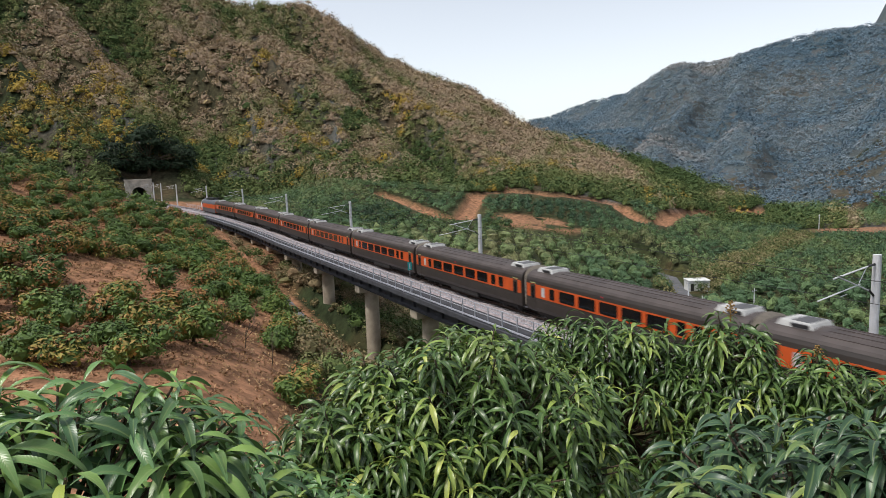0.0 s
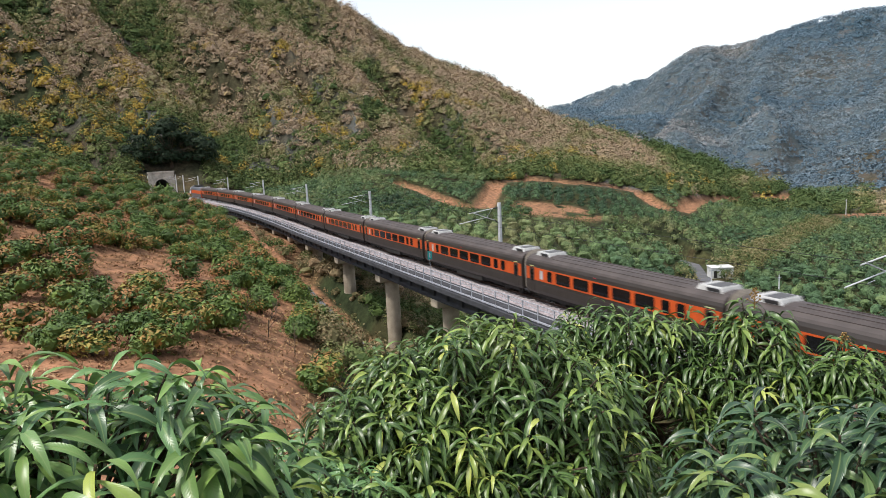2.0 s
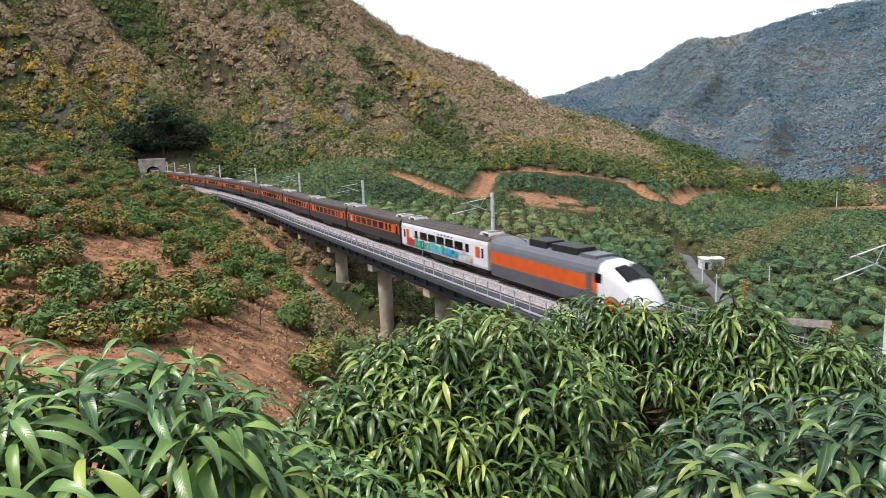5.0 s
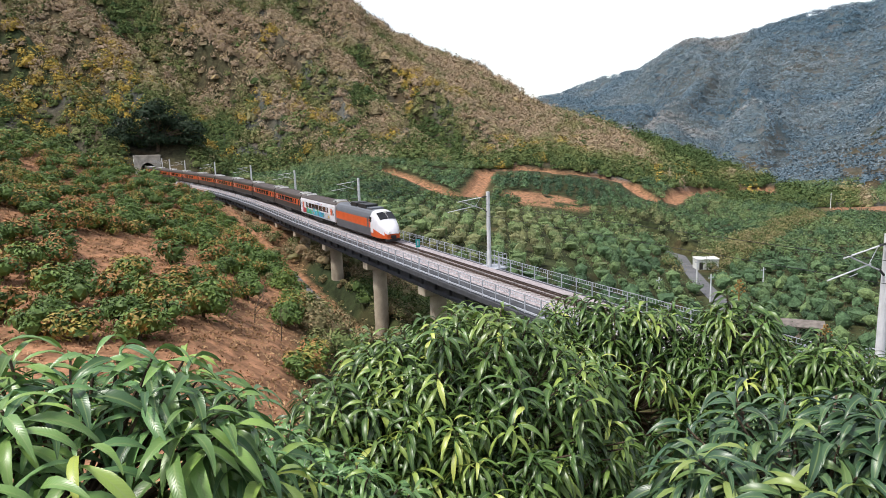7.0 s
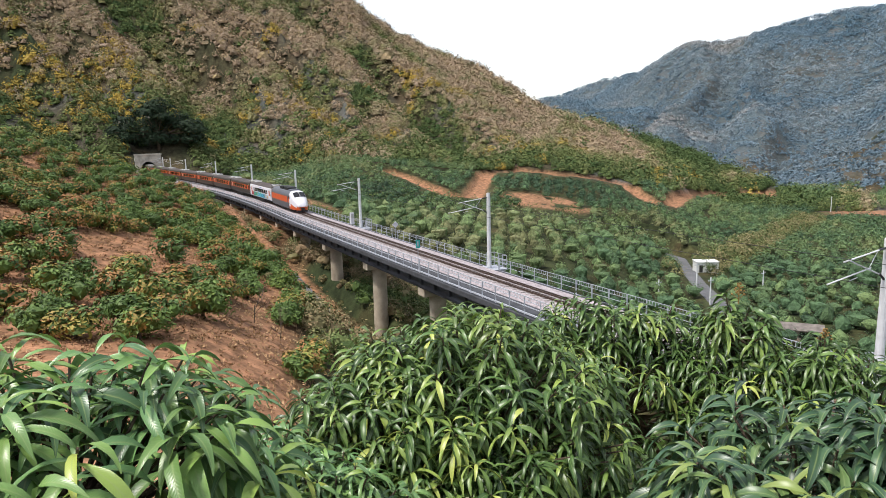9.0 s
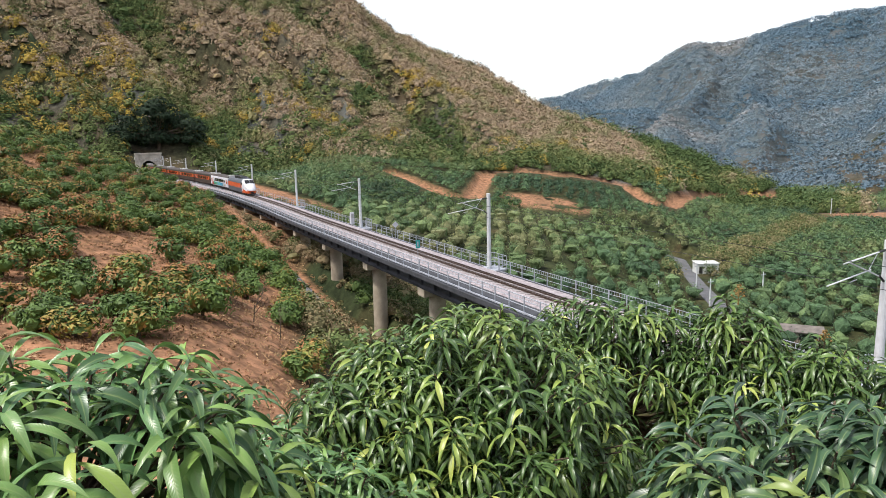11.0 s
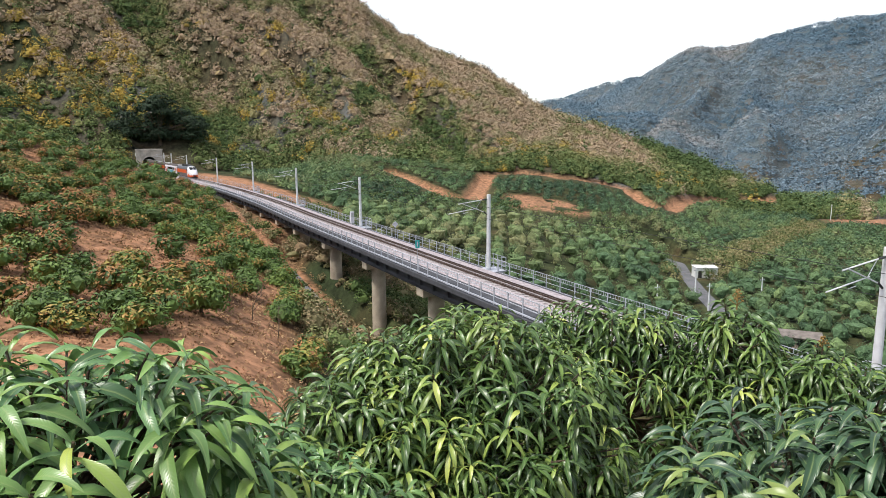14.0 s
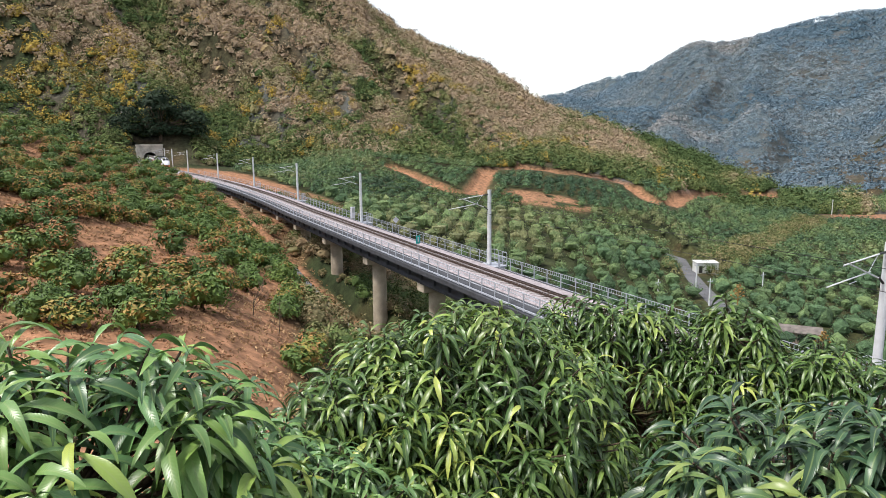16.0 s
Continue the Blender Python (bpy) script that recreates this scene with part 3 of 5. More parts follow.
def coach(white=False):
    if white:
        v = thing("service_coach", "white coach painted with bright coloured shapes, dark roof", "train car", "train")
    else:
        v = thing("passenger_coach", "dark brown train coach with an orange window band", "train car", "train")
    L = 9.72
    part("body", extrude(COACH_PROFILE, -L, L), WHITEC if white else BROWN, v)
    part("roof", extrude(ROOF_PROFILE, -L + 0.02, L - 0.02), ROOFB, v, "dark ribbed roof", smooth_faces=False)
    for k in range(5):
        b = bmesh.new()
        x = -1.0 + 0.5 * k
        box(b, x - 0.02, x + 0.02, -6.6, 6.6, 3.55, 3.83 - 0.16 * x * x)
        part("roof_rib", b, ROOFB, v)
    b = bmesh.new()
    box(b, -1.15, 1.15, -6, 6, 0.45, 0.8, 0.03)
    box(b, -1.3, 1.3, -2.6, 2.4, 0.32, 0.78, 0.03)
    part("underframe", b, UNDER, v)
    for y in (-7, 7):
        bogie(v, y)
    roof_unit(v, -8.2), roof_unit(v, 8.2)
    for a, c in ((-10.03, -L), (L, 10.03)):
        gangway(v, a, c)
    for s in (-1, 1):
        if not white:
            part("window_band", plate(s, -9.6, 9.6, 1.83, 2.84, 1.462), ORANGE, v, "orange band")
            part("stripe", plate(s, -9.65, 9.65, 1.55, 1.6, 1.458), ROOFB, v)
        else:
            for y0, y1 in ((-8.35, -7.5), (7.6, 8.35)):
                part("panel", plate(s, y0, y1, 1.7, 2.7, 1.46), ORANGE, v, "orange end panel")
            part("stripe", plate(s, -5.9, 6.4, 1.95, 2.15, 1.458), mat_stripe, v, "faded pink stripe")
            shapes = random.Random(4)
            ground_art = ((6.2, 8.3, 0), (3.0, 6.2, 1), (-0.6, 3.0, 5), (-4.2, -0.6, 2), (-7.0, -4.2, 6))
            for y0, y1, c in ground_art:
                part("painted_field", plate(s, y0 + 0.004, y1 - 0.004, 0.98, 1.72, 1.456, 0.01), SPLASH[c], v)
            for k in range(40):
                y, z = shapes.uniform(-7.2, 7.6), shapes.uniform(1.15, 1.82)
                w = shapes.uniform(0.14, 0.5)
                h = shapes.uniform(0.1, 0.26)
                near_hue = 0 if y > 5.8 else 1 if y > 2.4 else 5 if y > -1 else 2 if y > -4 else 6
                part("painted_shape", plate(s, y - w, y + w, z - h, z + h, 1.46 + 0.0016 * k, 0.01, min(w, h) * 0.9), SPLASH[near_hue if k % 2 else shapes.randrange(7)], v)
            for k in range(5):
                part("lettering_bar", plate(s, -3.0 + 0.75 * k, -2.65 + 0.75 * k, 2.86, 3.03, 1.449 + 0.012), SPLASH[4] if k else SPLASH[0], v)
        wins = COACH_WINDOWS if not white else [(-6.3, -5.6)] + [(-5.1 + 2.0 * k, -3.4 + 2.0 * k) for k in range(5)] + [(5.3, 6.0)]
        for y0, y1 in wins:
            part("window", plate(s, y0, y1, 1.95, 2.74, 1.476, 0.05, 0.1), GLASS, v, "dark tinted window")
        for y0, y1 in ((-9.15, -8.5), (8.5, 9.15)):
            d = part("door", plate(s, y0, y1, 0.95, 2.82, 1.472, 0.05, 0.05), BROWN if not white else WHITEC, v)
            part("door_window", plate(s, y0 + 0.14, y1 - 0.14, 1.75, 2.65, 1.485, 0.03, 0.08), GLASS, d)
        part("lamp", plate(s, 1.0, 1.15, 3.02, 3.1, 1.465), SPLASH[0], v, "small red door lamp")
        for y in (-8.8, 8.8):
            part("lamp", plate(s, y - 0.3, y + 0.3, 2.9, 2.96, 1.47), LAMPG, v, "pale green marker over the door")
        if not white:
            part("notice", plate(s, 7.35, 7.75, 1.98, 2.68, 1.47), NOTICE, v, "pale grey notice panel")
    return v


mat_stripe = mat("paint_pink", (0.55, 0.22, 0.2), 0.45, var=0.1)
SPLASH = [mat("paint_" + str(k), c, 0.45, var=0.2, scale=3) for k, c in enumerate(((0.5, 0.04, 0.06), (0.08, 0.42, 0.16), (0.05, 0.4, 0.6), (0.65, 0.42, 0.08), (0.1, 0.12, 0.4), (0.1, 0.5, 0.62), (0.55, 0.55, 0.58)))]
LAMPG = mat("marker_pale", (0.5, 0.55, 0.25), 0.5, var=0.05)
NOTICE = mat("notice_grey", (0.5, 0.5, 0.52), 0.5, var=0.1)
LENS = mat("lamp_lens", (0.8, 0.8, 0.75), 0.15, var=0.03)


def loco():
    v = thing("locomotive", "orange and grey electric locomotive with a white rounded nose", "locomotive", "train")
    sec = ((9.0, 1, 3.78), (8.9, 1, 3.8), (4.0, 1, 3.8), (-1.0, 1, 3.8), (-5.2, 1, 3.8), (-6.0, 0.985, 3.72), (-6.6, 0.96, 3.45), (-7.2, 0.93, 3.05), (-7.8, 0.88, 2.6), (-8.35, 0.8, 2.15), (-8.8, 0.7, 1.75), (-9.05, 0.58, 1.4), (-9.12, 0.5, 1.15))
    half = ((1.38, 0.5), (1.44, 1.0), (1.45, 1.55), (1.45, 2.68), (1.4, 3.0), (1.3, 3.3), (1.1, 3.58), (0.7, 3.76), (0.0, 3.8))
    full = half + tuple((-x, z) for x, z in reversed(half[:-1]))
    b = bmesh.new()
    rings = []
    for y, w, top in sec:
        k = (top - 0.5) / 3.3
        rings.append([b.verts.new((x * w, y + (0.35 * (1 - (x / 1.45) ** 2) * -(y < -6)) * min(1, (-y - 6) / 2), 0.5 + (z - 0.5) * k)) for x, z in full])
    n = len(full)
    for a, c in zip(rings, rings[1:]):
        for i in range(n):
            b.faces.new((a[i], a[(i + 1) % n], c[(i + 1) % n], c[i]))
    b.faces.new(rings[0]), b.faces.new(rings[-1][::-1])
    bmesh.ops.recalc_face_normals(b, faces=b.faces[:])

    def tint(f):
        c = f.calc_center_median()
        if c.y < -5.2:
            return 3 if c.z > 1.12 + 0.04 * (c.y + 9) else 1
        return 0 if c.z < 1.55 else 1 if c.z < 2.66 else 2
    for k, (nm, mt, lb) in enumerate((("lower_body", DGREY, "dark grey lower side"), ("band", ORANGE, "orange side band"), ("upper_body", LGREY, "grey roof shoulder"), ("nose", WHITEC, "white rounded nose"))):
        c = b.copy()
        bmesh.ops.delete(c, geom=[f for f in c.faces if tint(f) != k], context="FACES")
        part(nm, c, mt, v, lb, smooth_faces=(k == 3))
    b.free()
    for s in (-1, 1):
        # raked windscreen panes, following the nose
        c = bmesh.new()
        q = []
        for y, z in ((-6.4, 3.64), (-7.5, 2.94)):
            for x in (0.05, 1.02):
                w = 0.35 * (1 - (x / 1.45) ** 2) * min(1, (-y - 6) / 2)
                q.append(Vector((s * x, y - w - 0.05, z + 0.0 - 0.12 * x * x)))
        f = c.faces.new([c.verts.new(p) for p in (q[0], q[1], q[3], q[2])])
        r = bmesh.ops.extrude_face_region(c, geom=[f])
        for e in r["geom"]:
            if isinstance(e, bmesh.types.BMVert):
                e.co += Vector((0, 0.14, -0.14))
        bmesh.ops.recalc_face_normals(c, faces=c.faces[:])
        part("windscreen", c, GLASS, v)
        c = bmesh.new()
        rod(c, (s * 0.55, -9.0, 1.32), (s * 0.55, -9.32, 1.28), 0.15, n=16)
        h = part("headlight", c, LENS, v)
        part("cab_window", plate(s, -5.6, -4.9, 2.3, 2.95, 1.452, 0.06, 0.08), GLASS, v)
        part("cab_door", plate(s, -4.6, -4.0, 1.0, 2.9, 1.462, 0.05, 0.05), DGREY, v)
        part("stripe", plate(s, -5.2, 8.9, 1.5, 1.58, 1.458), LGREY, v, "thin pale stripe")
    c = bmesh.new()
    rod(c, (0, -6.35, 3.5), (0, -6.75, 3.56), 0.17, n=16)
    part("headlight", c, LENS, v)
    c = bmesh.new()
    box(c, -0.3, 0.3, -9.45, -8.9, 0.55, 0.95, 0.05)
    box(c, -0.9, 0.9, -9.25, -8.6, 0.2, 0.5, 0.04)
    part("coupler", c, UNDER, v)
    c = bmesh.new()
    box(c, -1.15, 1.15, -5.5, 7.5, 0.3, 0.62, 0.03)
    part("underframe", c, UNDER, v)
    for y in (-4.8, 4.8):
        bogie(v, y)
    for y0, y1, h in ((-4.3, -2.6, 0.16), (-2.3, 0.9, 0.42), (1.5, 3.9, 0.45)):
        c = bmesh.new()
        box(c, -0.85, 0.85, y0, y1, 3.6, 3.8 + h, 0.05)
        part("roof_box", c, BLACK if h > 0.3 else LGREY, v, "black roof equipment")
    c = bmesh.new()
    for s in (-0.5, 0.5):
        rod(c, (s, 4.9, 3.9), (s * 0.7, 7.4, 4.25), 0.03, n=6)
        rod(c, (s * 0.7, 7.4, 4.25), (s * 0.9, 5.6, 4.45), 0.025, n=6)
        rod(c, (s, 4.9, 3.7), (s, 4.9, 3.95), 0.05, n=6)
    rod(c, (-0.9, 5.6, 4.46), (0.9, 5.6, 4.46), 0.035, n=6)
    part("pantograph", c, BLACK, v)
    gangway(v, 9.0, 9.3)
    return v


viaduct()
track()
railing(-4.35, BRIDGE0, 236, -0.12, "galvanised steel railing along the walkway edge of the viaduct")
railing(3.4, BRIDGE0, 236, -0.62, "galvanised steel railing with close bars on the valley side", 0.6)
for k in range(9):
    mast(17.9 if k == 0 else 17.1 + 38.3 * k if k < 7 else 272 + 14 * (k - 7))

TRAIN = []


def add_train():
    first = coach()
    for k in range(11):
        TRAIN.append((first if k == 0 else copy_thing(first, Matrix()), -28.88 + 20.05 * k, 1))
    TRAIN.append((coach(True), -48.93, 1))
    lo = loco()
    TRAIN.append((lo, -68.2, 1))
    TRAIN.append((copy_thing(lo, Matrix()), 191.0, -1))


add_train()
SPEED = 21.5


def rail_pose(y, way):
    pts = [Vector((float(track_x(q)), q, float(track_z(q)))) for q in (y - 7, y + 7)]
    d = (pts[1] - pts[0]) * way
    up = Vector((0, 0, 1))
    rt = d.cross(up).normalized()
    f = d.normalized()
    m = Matrix((rt, f, rt.cross(f))).transposed().to_4x4()
    return Matrix.Translation((pts[0] + pts[1]) / 2) @ m


def motions():
    for car, y0, way in TRAIN:
        walk(car, [(float(t), rail_pose(y0 + SPEED * t, way)) for t in range(0, 17)])


# ---- plants ----
def leaf_cloud(centres, radii, count, size, tones, seed, flat=0.8, low=-0.35, wild=0.32, fine=False):
    """Many small leaf blades round each centre; every plant keeps its own tone."""
    rng = np.random.RandomState(seed)
    n = len(centres)
    k = n * count
    c = np.repeat(centres, count, 0)
    rad = np.repeat(radii, count)[:, None]
    d = rng.normal(size=(k, 3))
    d /= np.linalg.norm(d, axis=1)[:, None]
    d[:, 2] = np.where(d[:, 2] < low, -d[:, 2], d[:, 2])
    lump = 0.8 + 0.24 * rng.rand(k, 1) + 0.2 * np.sin(d[:, :1] * 4 + np.repeat(rng.rand(n, 1) * 6, count, 0)) * np.cos(d[:, 1:2] * 4)
    p = c + d * rad * lump * np.array([1, 1, flat])
    nrm = d * np.array([1, 1, 1.2]) + rng.normal(size=(k, 3)) * wild + np.array([0, 0, 0.15])
    nrm /= np.linalg.norm(nrm, axis=1)[:, None]
    a = np.cross(nrm, rng.normal(size=(k, 3)))
    a /= np.linalg.norm(a, axis=1)[:, None]
    b = np.cross(nrm, a)
    s = (size * (0.6 + 0.8 * rng.rand(k)))[:, None] if np.isscalar(size) else (np.repeat(size, count) * (0.6 + 0.8 * rng.rand(k)))[:, None]
    if fine:
        v = np.stack([p - a * s - b * s * 0.5, p + a * s * 0.9 - b * s * 0.2, p + b * s * 0.8 + nrm * s * 0.2], 1).reshape(-1, 3)
        return v, np.arange(3 * k).reshape(-1, 3), np.repeat(np.repeat(tones, count), 3)
    v = np.stack([p - a * s, p - b * s * 0.45 + nrm * s * 0.12, p + a * s, p + b * s * 0.45 + nrm * s * 0.12], 1).reshape(-1, 3)
    f = np.arange(4 * k).reshape(-1, 4)
    return v, f, np.repeat(np.repeat(tones, count), 4)


def ico(level):
    b = bmesh.new()
    bmesh.ops.create_icosphere(b, subdivisions=level, radius=1)
    b.verts.ensure_lookup_table()
    v = np.array([tuple(q.co) for q in b.verts])
    f = np.array([[q.index for q in face.verts] for face in b.faces])
    b.free()
    return v, f


def dome(sides=6):
    """A low crown shell: a skirt, a waist, a shoulder and a tip."""
    v = [(1.0 * math.cos(a), 1.0 * math.sin(a), -0.35) for a in np.arange(sides) * 2 * math.pi / sides]
    v += [(0.98 * math.cos(a), 0.98 * math.sin(a), 0.25) for a in (np.arange(sides) + 0.5) * 2 * math.pi / sides]
    v += [(0.6 * math.cos(a), 0.6 * math.sin(a), 0.78) for a in np.arange(sides) * 2 * math.pi / sides] + [(0, 0, 1.0)]
    f = []
    for k in range(2):
        for i in range(sides):
            a, b, c, d = k * sides + i, k * sides + (i + 1) % sides, (k + 1) * sides + i, (k + 1) * sides + (i + 1) % sides
            f += [(a, b, c), (b, d, c)] if k == 0 else [(a, d, c), (a, b, d)]
    f += [(2 * sides + i, 2 * sides + (i + 1) % sides, 3 * sides) for i in range(sides)]
    return np.array(v), np.array(f)


ICO = {0: dome(5), 1: ico(1)}


def bodies(centres, radii, tones, seed, level=2, flat=0.8, rough=0.3, lean=0.25):
    """Lumpy inner masses of bushes, uneven in outline, each of its own tone."""
    rng = np.random.RandomState(seed)
    bv, bf = ICO[level]
    n, k = len(centres), len(bv)
    ph = rng.rand(n, 1, 3) * 6.28
    lump = 0.13 * np.sin(bv[None] * 3.6 + ph).sum(2, keepdims=True)
    s = radii[:, None, None] * (1 + lump + rough * (rng.rand(n, k, 1) - 0.6))
    st = 1 + lean * (rng.rand(n, 1, 3) - 0.5) * 2
    v = centres[:, None] + bv[None] * s * st * np.array([1, 1, flat])
    f = bf[None] + (np.arange(n) * k)[:, None, None]
    return v.reshape(-1, 3), f.reshape(-1, 3), np.repeat(tones, k)


def stuff_mixed(name, solid, leaves, material, label, category):
    """One joined mass of bush bodies and loose sprays."""
    v = np.concatenate([q[0] for q in solid + leaves])
    f, tone, off = [], np.concatenate([q[2] for q in solid + leaves]), 0
    for q in solid + leaves:
        f += (q[1] + off).tolist()
        off += len(q[0])
    return tagged(raw(name, v.tolist(), f, material, tone=np.clip(tone, 0, 1)), label, category, kind="stuff")


SCRUB = foliage("scrub_leaves", ((0.0, (0.045, 0.085, 0.032)), (0.22, (0.13, 0.16, 0.058)), (0.42, (0.235, 0.215, 0.1)), (0.6, (0.3, 0.25, 0.155)), (0.78, (0.36, 0.265, 0.19)), (0.85, (0.26, 0.21, 0.07)), (0.97, (0.4, 0.28, 0.06))), 0.85, 0.22, spec=0.08, grain=1.6, hue=0.1)
# distant woods: the aerial haze is put into these blue base colours
HAZY_FARWOOD = foliage("far_woodland", ((0.0, (0.08, 0.14, 0.185)), (0.4, (0.135, 0.195, 0.245)), (0.75, (0.2, 0.245, 0.27)), (1.0, (0.3, 0.295, 0.29))), 0.9, 0.1, spec=0.05, grain=0.4, hue=0.1)
ORCHARD = foliage("mango_orchard", ((0.0, (0.042, 0.082, 0.02)), (0.4, (0.095, 0.155, 0.032)), (0.7, (0.185, 0.225, 0.046)), (0.88, (0.26, 0.205, 0.045)), (1.0, (0.32, 0.15, 0.06))), 0.6, 0.28, spec=0.3, hue=0.12)
VALLEY = foliage("valley_leaves", ((0.0, (0.034, 0.068, 0.036)), (0.35, (0.075, 0.135, 0.062)), (0.6, (0.135, 0.195, 0.075)), (0.9, (0.185, 0.185, 0.085))), 0.65, 0.25, spec=0.25, grain=1.6, hue=0.1)
GULLY = foliage("gully_leaves", ((0.0, (0.045, 0.085, 0.025)), (0.25, (0.1, 0.145, 0.04)), (0.45, (0.17, 0.16, 0.07)), (0.7, (0.24, 0.17, 0.1))), 0.7, 0.45, spec=0.2)
DRYGRASS = foliage("dry_grass", ((0.0, (0.16, 0.1, 0.05)), (0.6, (0.36, 0.22, 0.12)), (1.1, (0.46, 0.32, 0.18))), 0.9, 0.3, spec=0.1)


def polar(n, a0, a1, r0, r1, seed):
    rng = np.random.RandomState(seed)
    az = np.radians(rng.uniform(a0, a1, n))
    r = np.sqrt(rng.uniform(r0 * r0, r1 * r1, n))
    return r * np.sin(az), r * np.cos(az), np.degrees(az), r, rng


def stuff(name, parts_, material, label, category):
    v = np.concatenate([q[0] for q in parts_])
    off = np.cumsum([0] + [len(q[0]) for q in parts_[:-1]])
    f = np.concatenate([q[1] + o for q, o in zip(parts_, off)])
    ob = raw(name, v.tolist(), f.tolist(), material, tone=np.concatenate([q[2] for q in parts_]))
    return tagged(ob, label, category, kind="stuff")


def hill_scrub():
    x, y, az, r, rng = polar(27000, -13, 60, 240, 700, 11)
    foot, crest = np.interp(az, SPUR_AZ, SPUR_FOOT), np.interp(az, SPUR_AZ, SPUR_R)
    keep = (r > foot + 1) & (r < crest + 8) & (soil_at(x, y) < 0.6)
    for dr in (6, 12, 20):
        k = 1 + dr / r
        keep &= np.minimum.reduce([seg_dist(x * k, y * k, pts)[0] for pts in PATHS]) > 4.0
    keep &= ~((np.abs(x - track_x(y)) < 8) & (y < 309)) & ~((np.abs(az - 3.3) < 2.4) & (r < 330))
    x, y, az, r = x[keep], y[keep], az[keep], r[keep]
    n = len(x)
    t = (r - foot[keep]) / (crest - foot)[keep]
    rib = rib_at(az, r)
    dry = 0.21 + 0.36 * smooth(t * 2.4) + 0.75 * (rib - 0.66) + 0.95 * fbm(x / 45, y / 45, 3) + 0.5 * (rng.rand(n) - 0.5) - 0.2 * smooth((az - 34) / 14)
    dry = np.clip(dry, 0.02, 0.72)
    dry = np.where(rng.rand(n) < 0.1, rng.uniform(0.02, 0.15, n), dry)
    ochre = (fbm(x / 26 + 8, y / 26, 3) > 0.05 + 0.16 * smooth((az - 2) / 8)) & (t < 0.62)
    dry = np.where(ochre & (rng.rand(n) < 0.36), rng.uniform(0.84, 0.93, n), dry)
    green = (t < 0.16 + 0.12 * smooth((az - 28) / 8)) & (rng.rand(n) < 0.5)
    dry = np.where(green, rng.uniform(0.0, 0.22, n), dry)
    rad = rng.uniform(2.0, 4.9, n) * (0.8 + 0.3 * smooth((r - 330) / 250))
    rad = np.where(rng.rand(n) < 0.06, rad * 1.6, rad)
    c = np.stack([x, y, height(x, y) + rad * 0.25], 1)
    stuff_mixed("hillside_scrub", [bodies(c, rad * 0.5, dry, 20, 0, 0.9, 0.6)], [leaf_cloud(c, rad, 78, 0.16 + rad * 0.1, dry, 21, 1.15, low=-0.2, wild=0.24, fine=True)], SCRUB, "dry brown and olive scrub over the steep hillside", "scrub")


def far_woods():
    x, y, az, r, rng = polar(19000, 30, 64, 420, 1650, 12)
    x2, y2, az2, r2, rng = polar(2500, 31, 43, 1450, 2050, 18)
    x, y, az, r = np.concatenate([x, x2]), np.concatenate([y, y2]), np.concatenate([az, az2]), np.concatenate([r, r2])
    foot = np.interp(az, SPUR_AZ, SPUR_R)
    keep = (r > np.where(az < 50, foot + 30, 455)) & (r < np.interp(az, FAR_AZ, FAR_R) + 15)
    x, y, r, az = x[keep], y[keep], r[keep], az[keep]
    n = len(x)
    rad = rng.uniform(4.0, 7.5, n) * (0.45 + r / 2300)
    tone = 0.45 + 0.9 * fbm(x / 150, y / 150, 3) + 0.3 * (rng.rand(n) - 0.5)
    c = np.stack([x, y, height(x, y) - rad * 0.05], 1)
    stuff_mixed("far_woodland", [], [leaf_cloud(c, rad, 34, rad * 0.2, np.clip(tone, 0, 1), 22, 0.8, low=0.0, wild=0.22, fine=True)], HAZY_FARWOOD, "woods on the far mountain range, haze tint in their colour", "woodland")


def valley_orchard():
    rng = np.random.RandomState(13)
    rows = []
    for u in np.arange(-60, 420, 4.2):
        for w in np.arange(-60, 420, 3.4):
            rows.append((u + rng.uniform(-1.0, 1.0) + 1.5 * math.sin(w / 23), w + rng.uniform(-1.0, 1.0)))
    p = np.array(rows) @ np.array([[0.82, -0.57], [0.57, 0.82]])
    x, y = p[:, 0] + 10, p[:, 1] + 110
    az, r = np.degrees(np.arctan2(x, y)), np.hypot(x, y)
    foot = np.interp(az, SPUR_AZ, SPUR_FOOT)
    side = x - track_x(y)
    keep = (az > 6) & (az < 64) & (r < np.where(az > 55, 470, foot + 8)) & (side > 12) & (r > 60) & (soil_at(x, y) < 0.45)
    keep &= seg_dist(x, y, ROAD)[0] > 3.4
    keep &= np.hypot(x - 134, y - 118) > 5.5
    for dr in (7, 14, 20):
        k = 1 + dr / r
        keep &= soil_at(x * k, y * k) < 0.62
    keep &= rng.rand(len(x)) < 0.95
    keep &= ~((np.abs(y - 0.42 * x - 62) < 6) & (x > 118))
    x, y, r = x[keep], y[keep], r[keep]
    rad = rng.uniform(1.2, 2.2, len(x)) * (1 + 0.25 * fbm(x / 20, y / 20, 2))
    tone = 0.36 + 0.7 * fbm(x / 38, y / 38, 3) + 0.4 * (rng.rand(len(x)) - 0.5)
    c = np.stack([x, y, height(x, y) + rad * 0.75], 1)
    near = r < 190
    tn = np.clip(tone, 0, 0.85)
    stuff_mixed("valley_orchard", [bodies(c[near], rad[near] * 0.75, tn[near], 31, 1, 0.95, 0.4), bodies(c[~near], rad[~near] * 0.5, tn[~near], 32, 0, 1.0, 0.6)], [leaf_cloud(c[near], rad[near], 90, 0.2, tn[near], 23, 0.95), leaf_cloud(c[~near], rad[~near] * 1.05, 64, 0.3, tn[~near], 24, 1.0, low=-0.1, wild=0.4, fine=True)], VALLEY, "green mango orchard rows across the valley floor", "orchard")


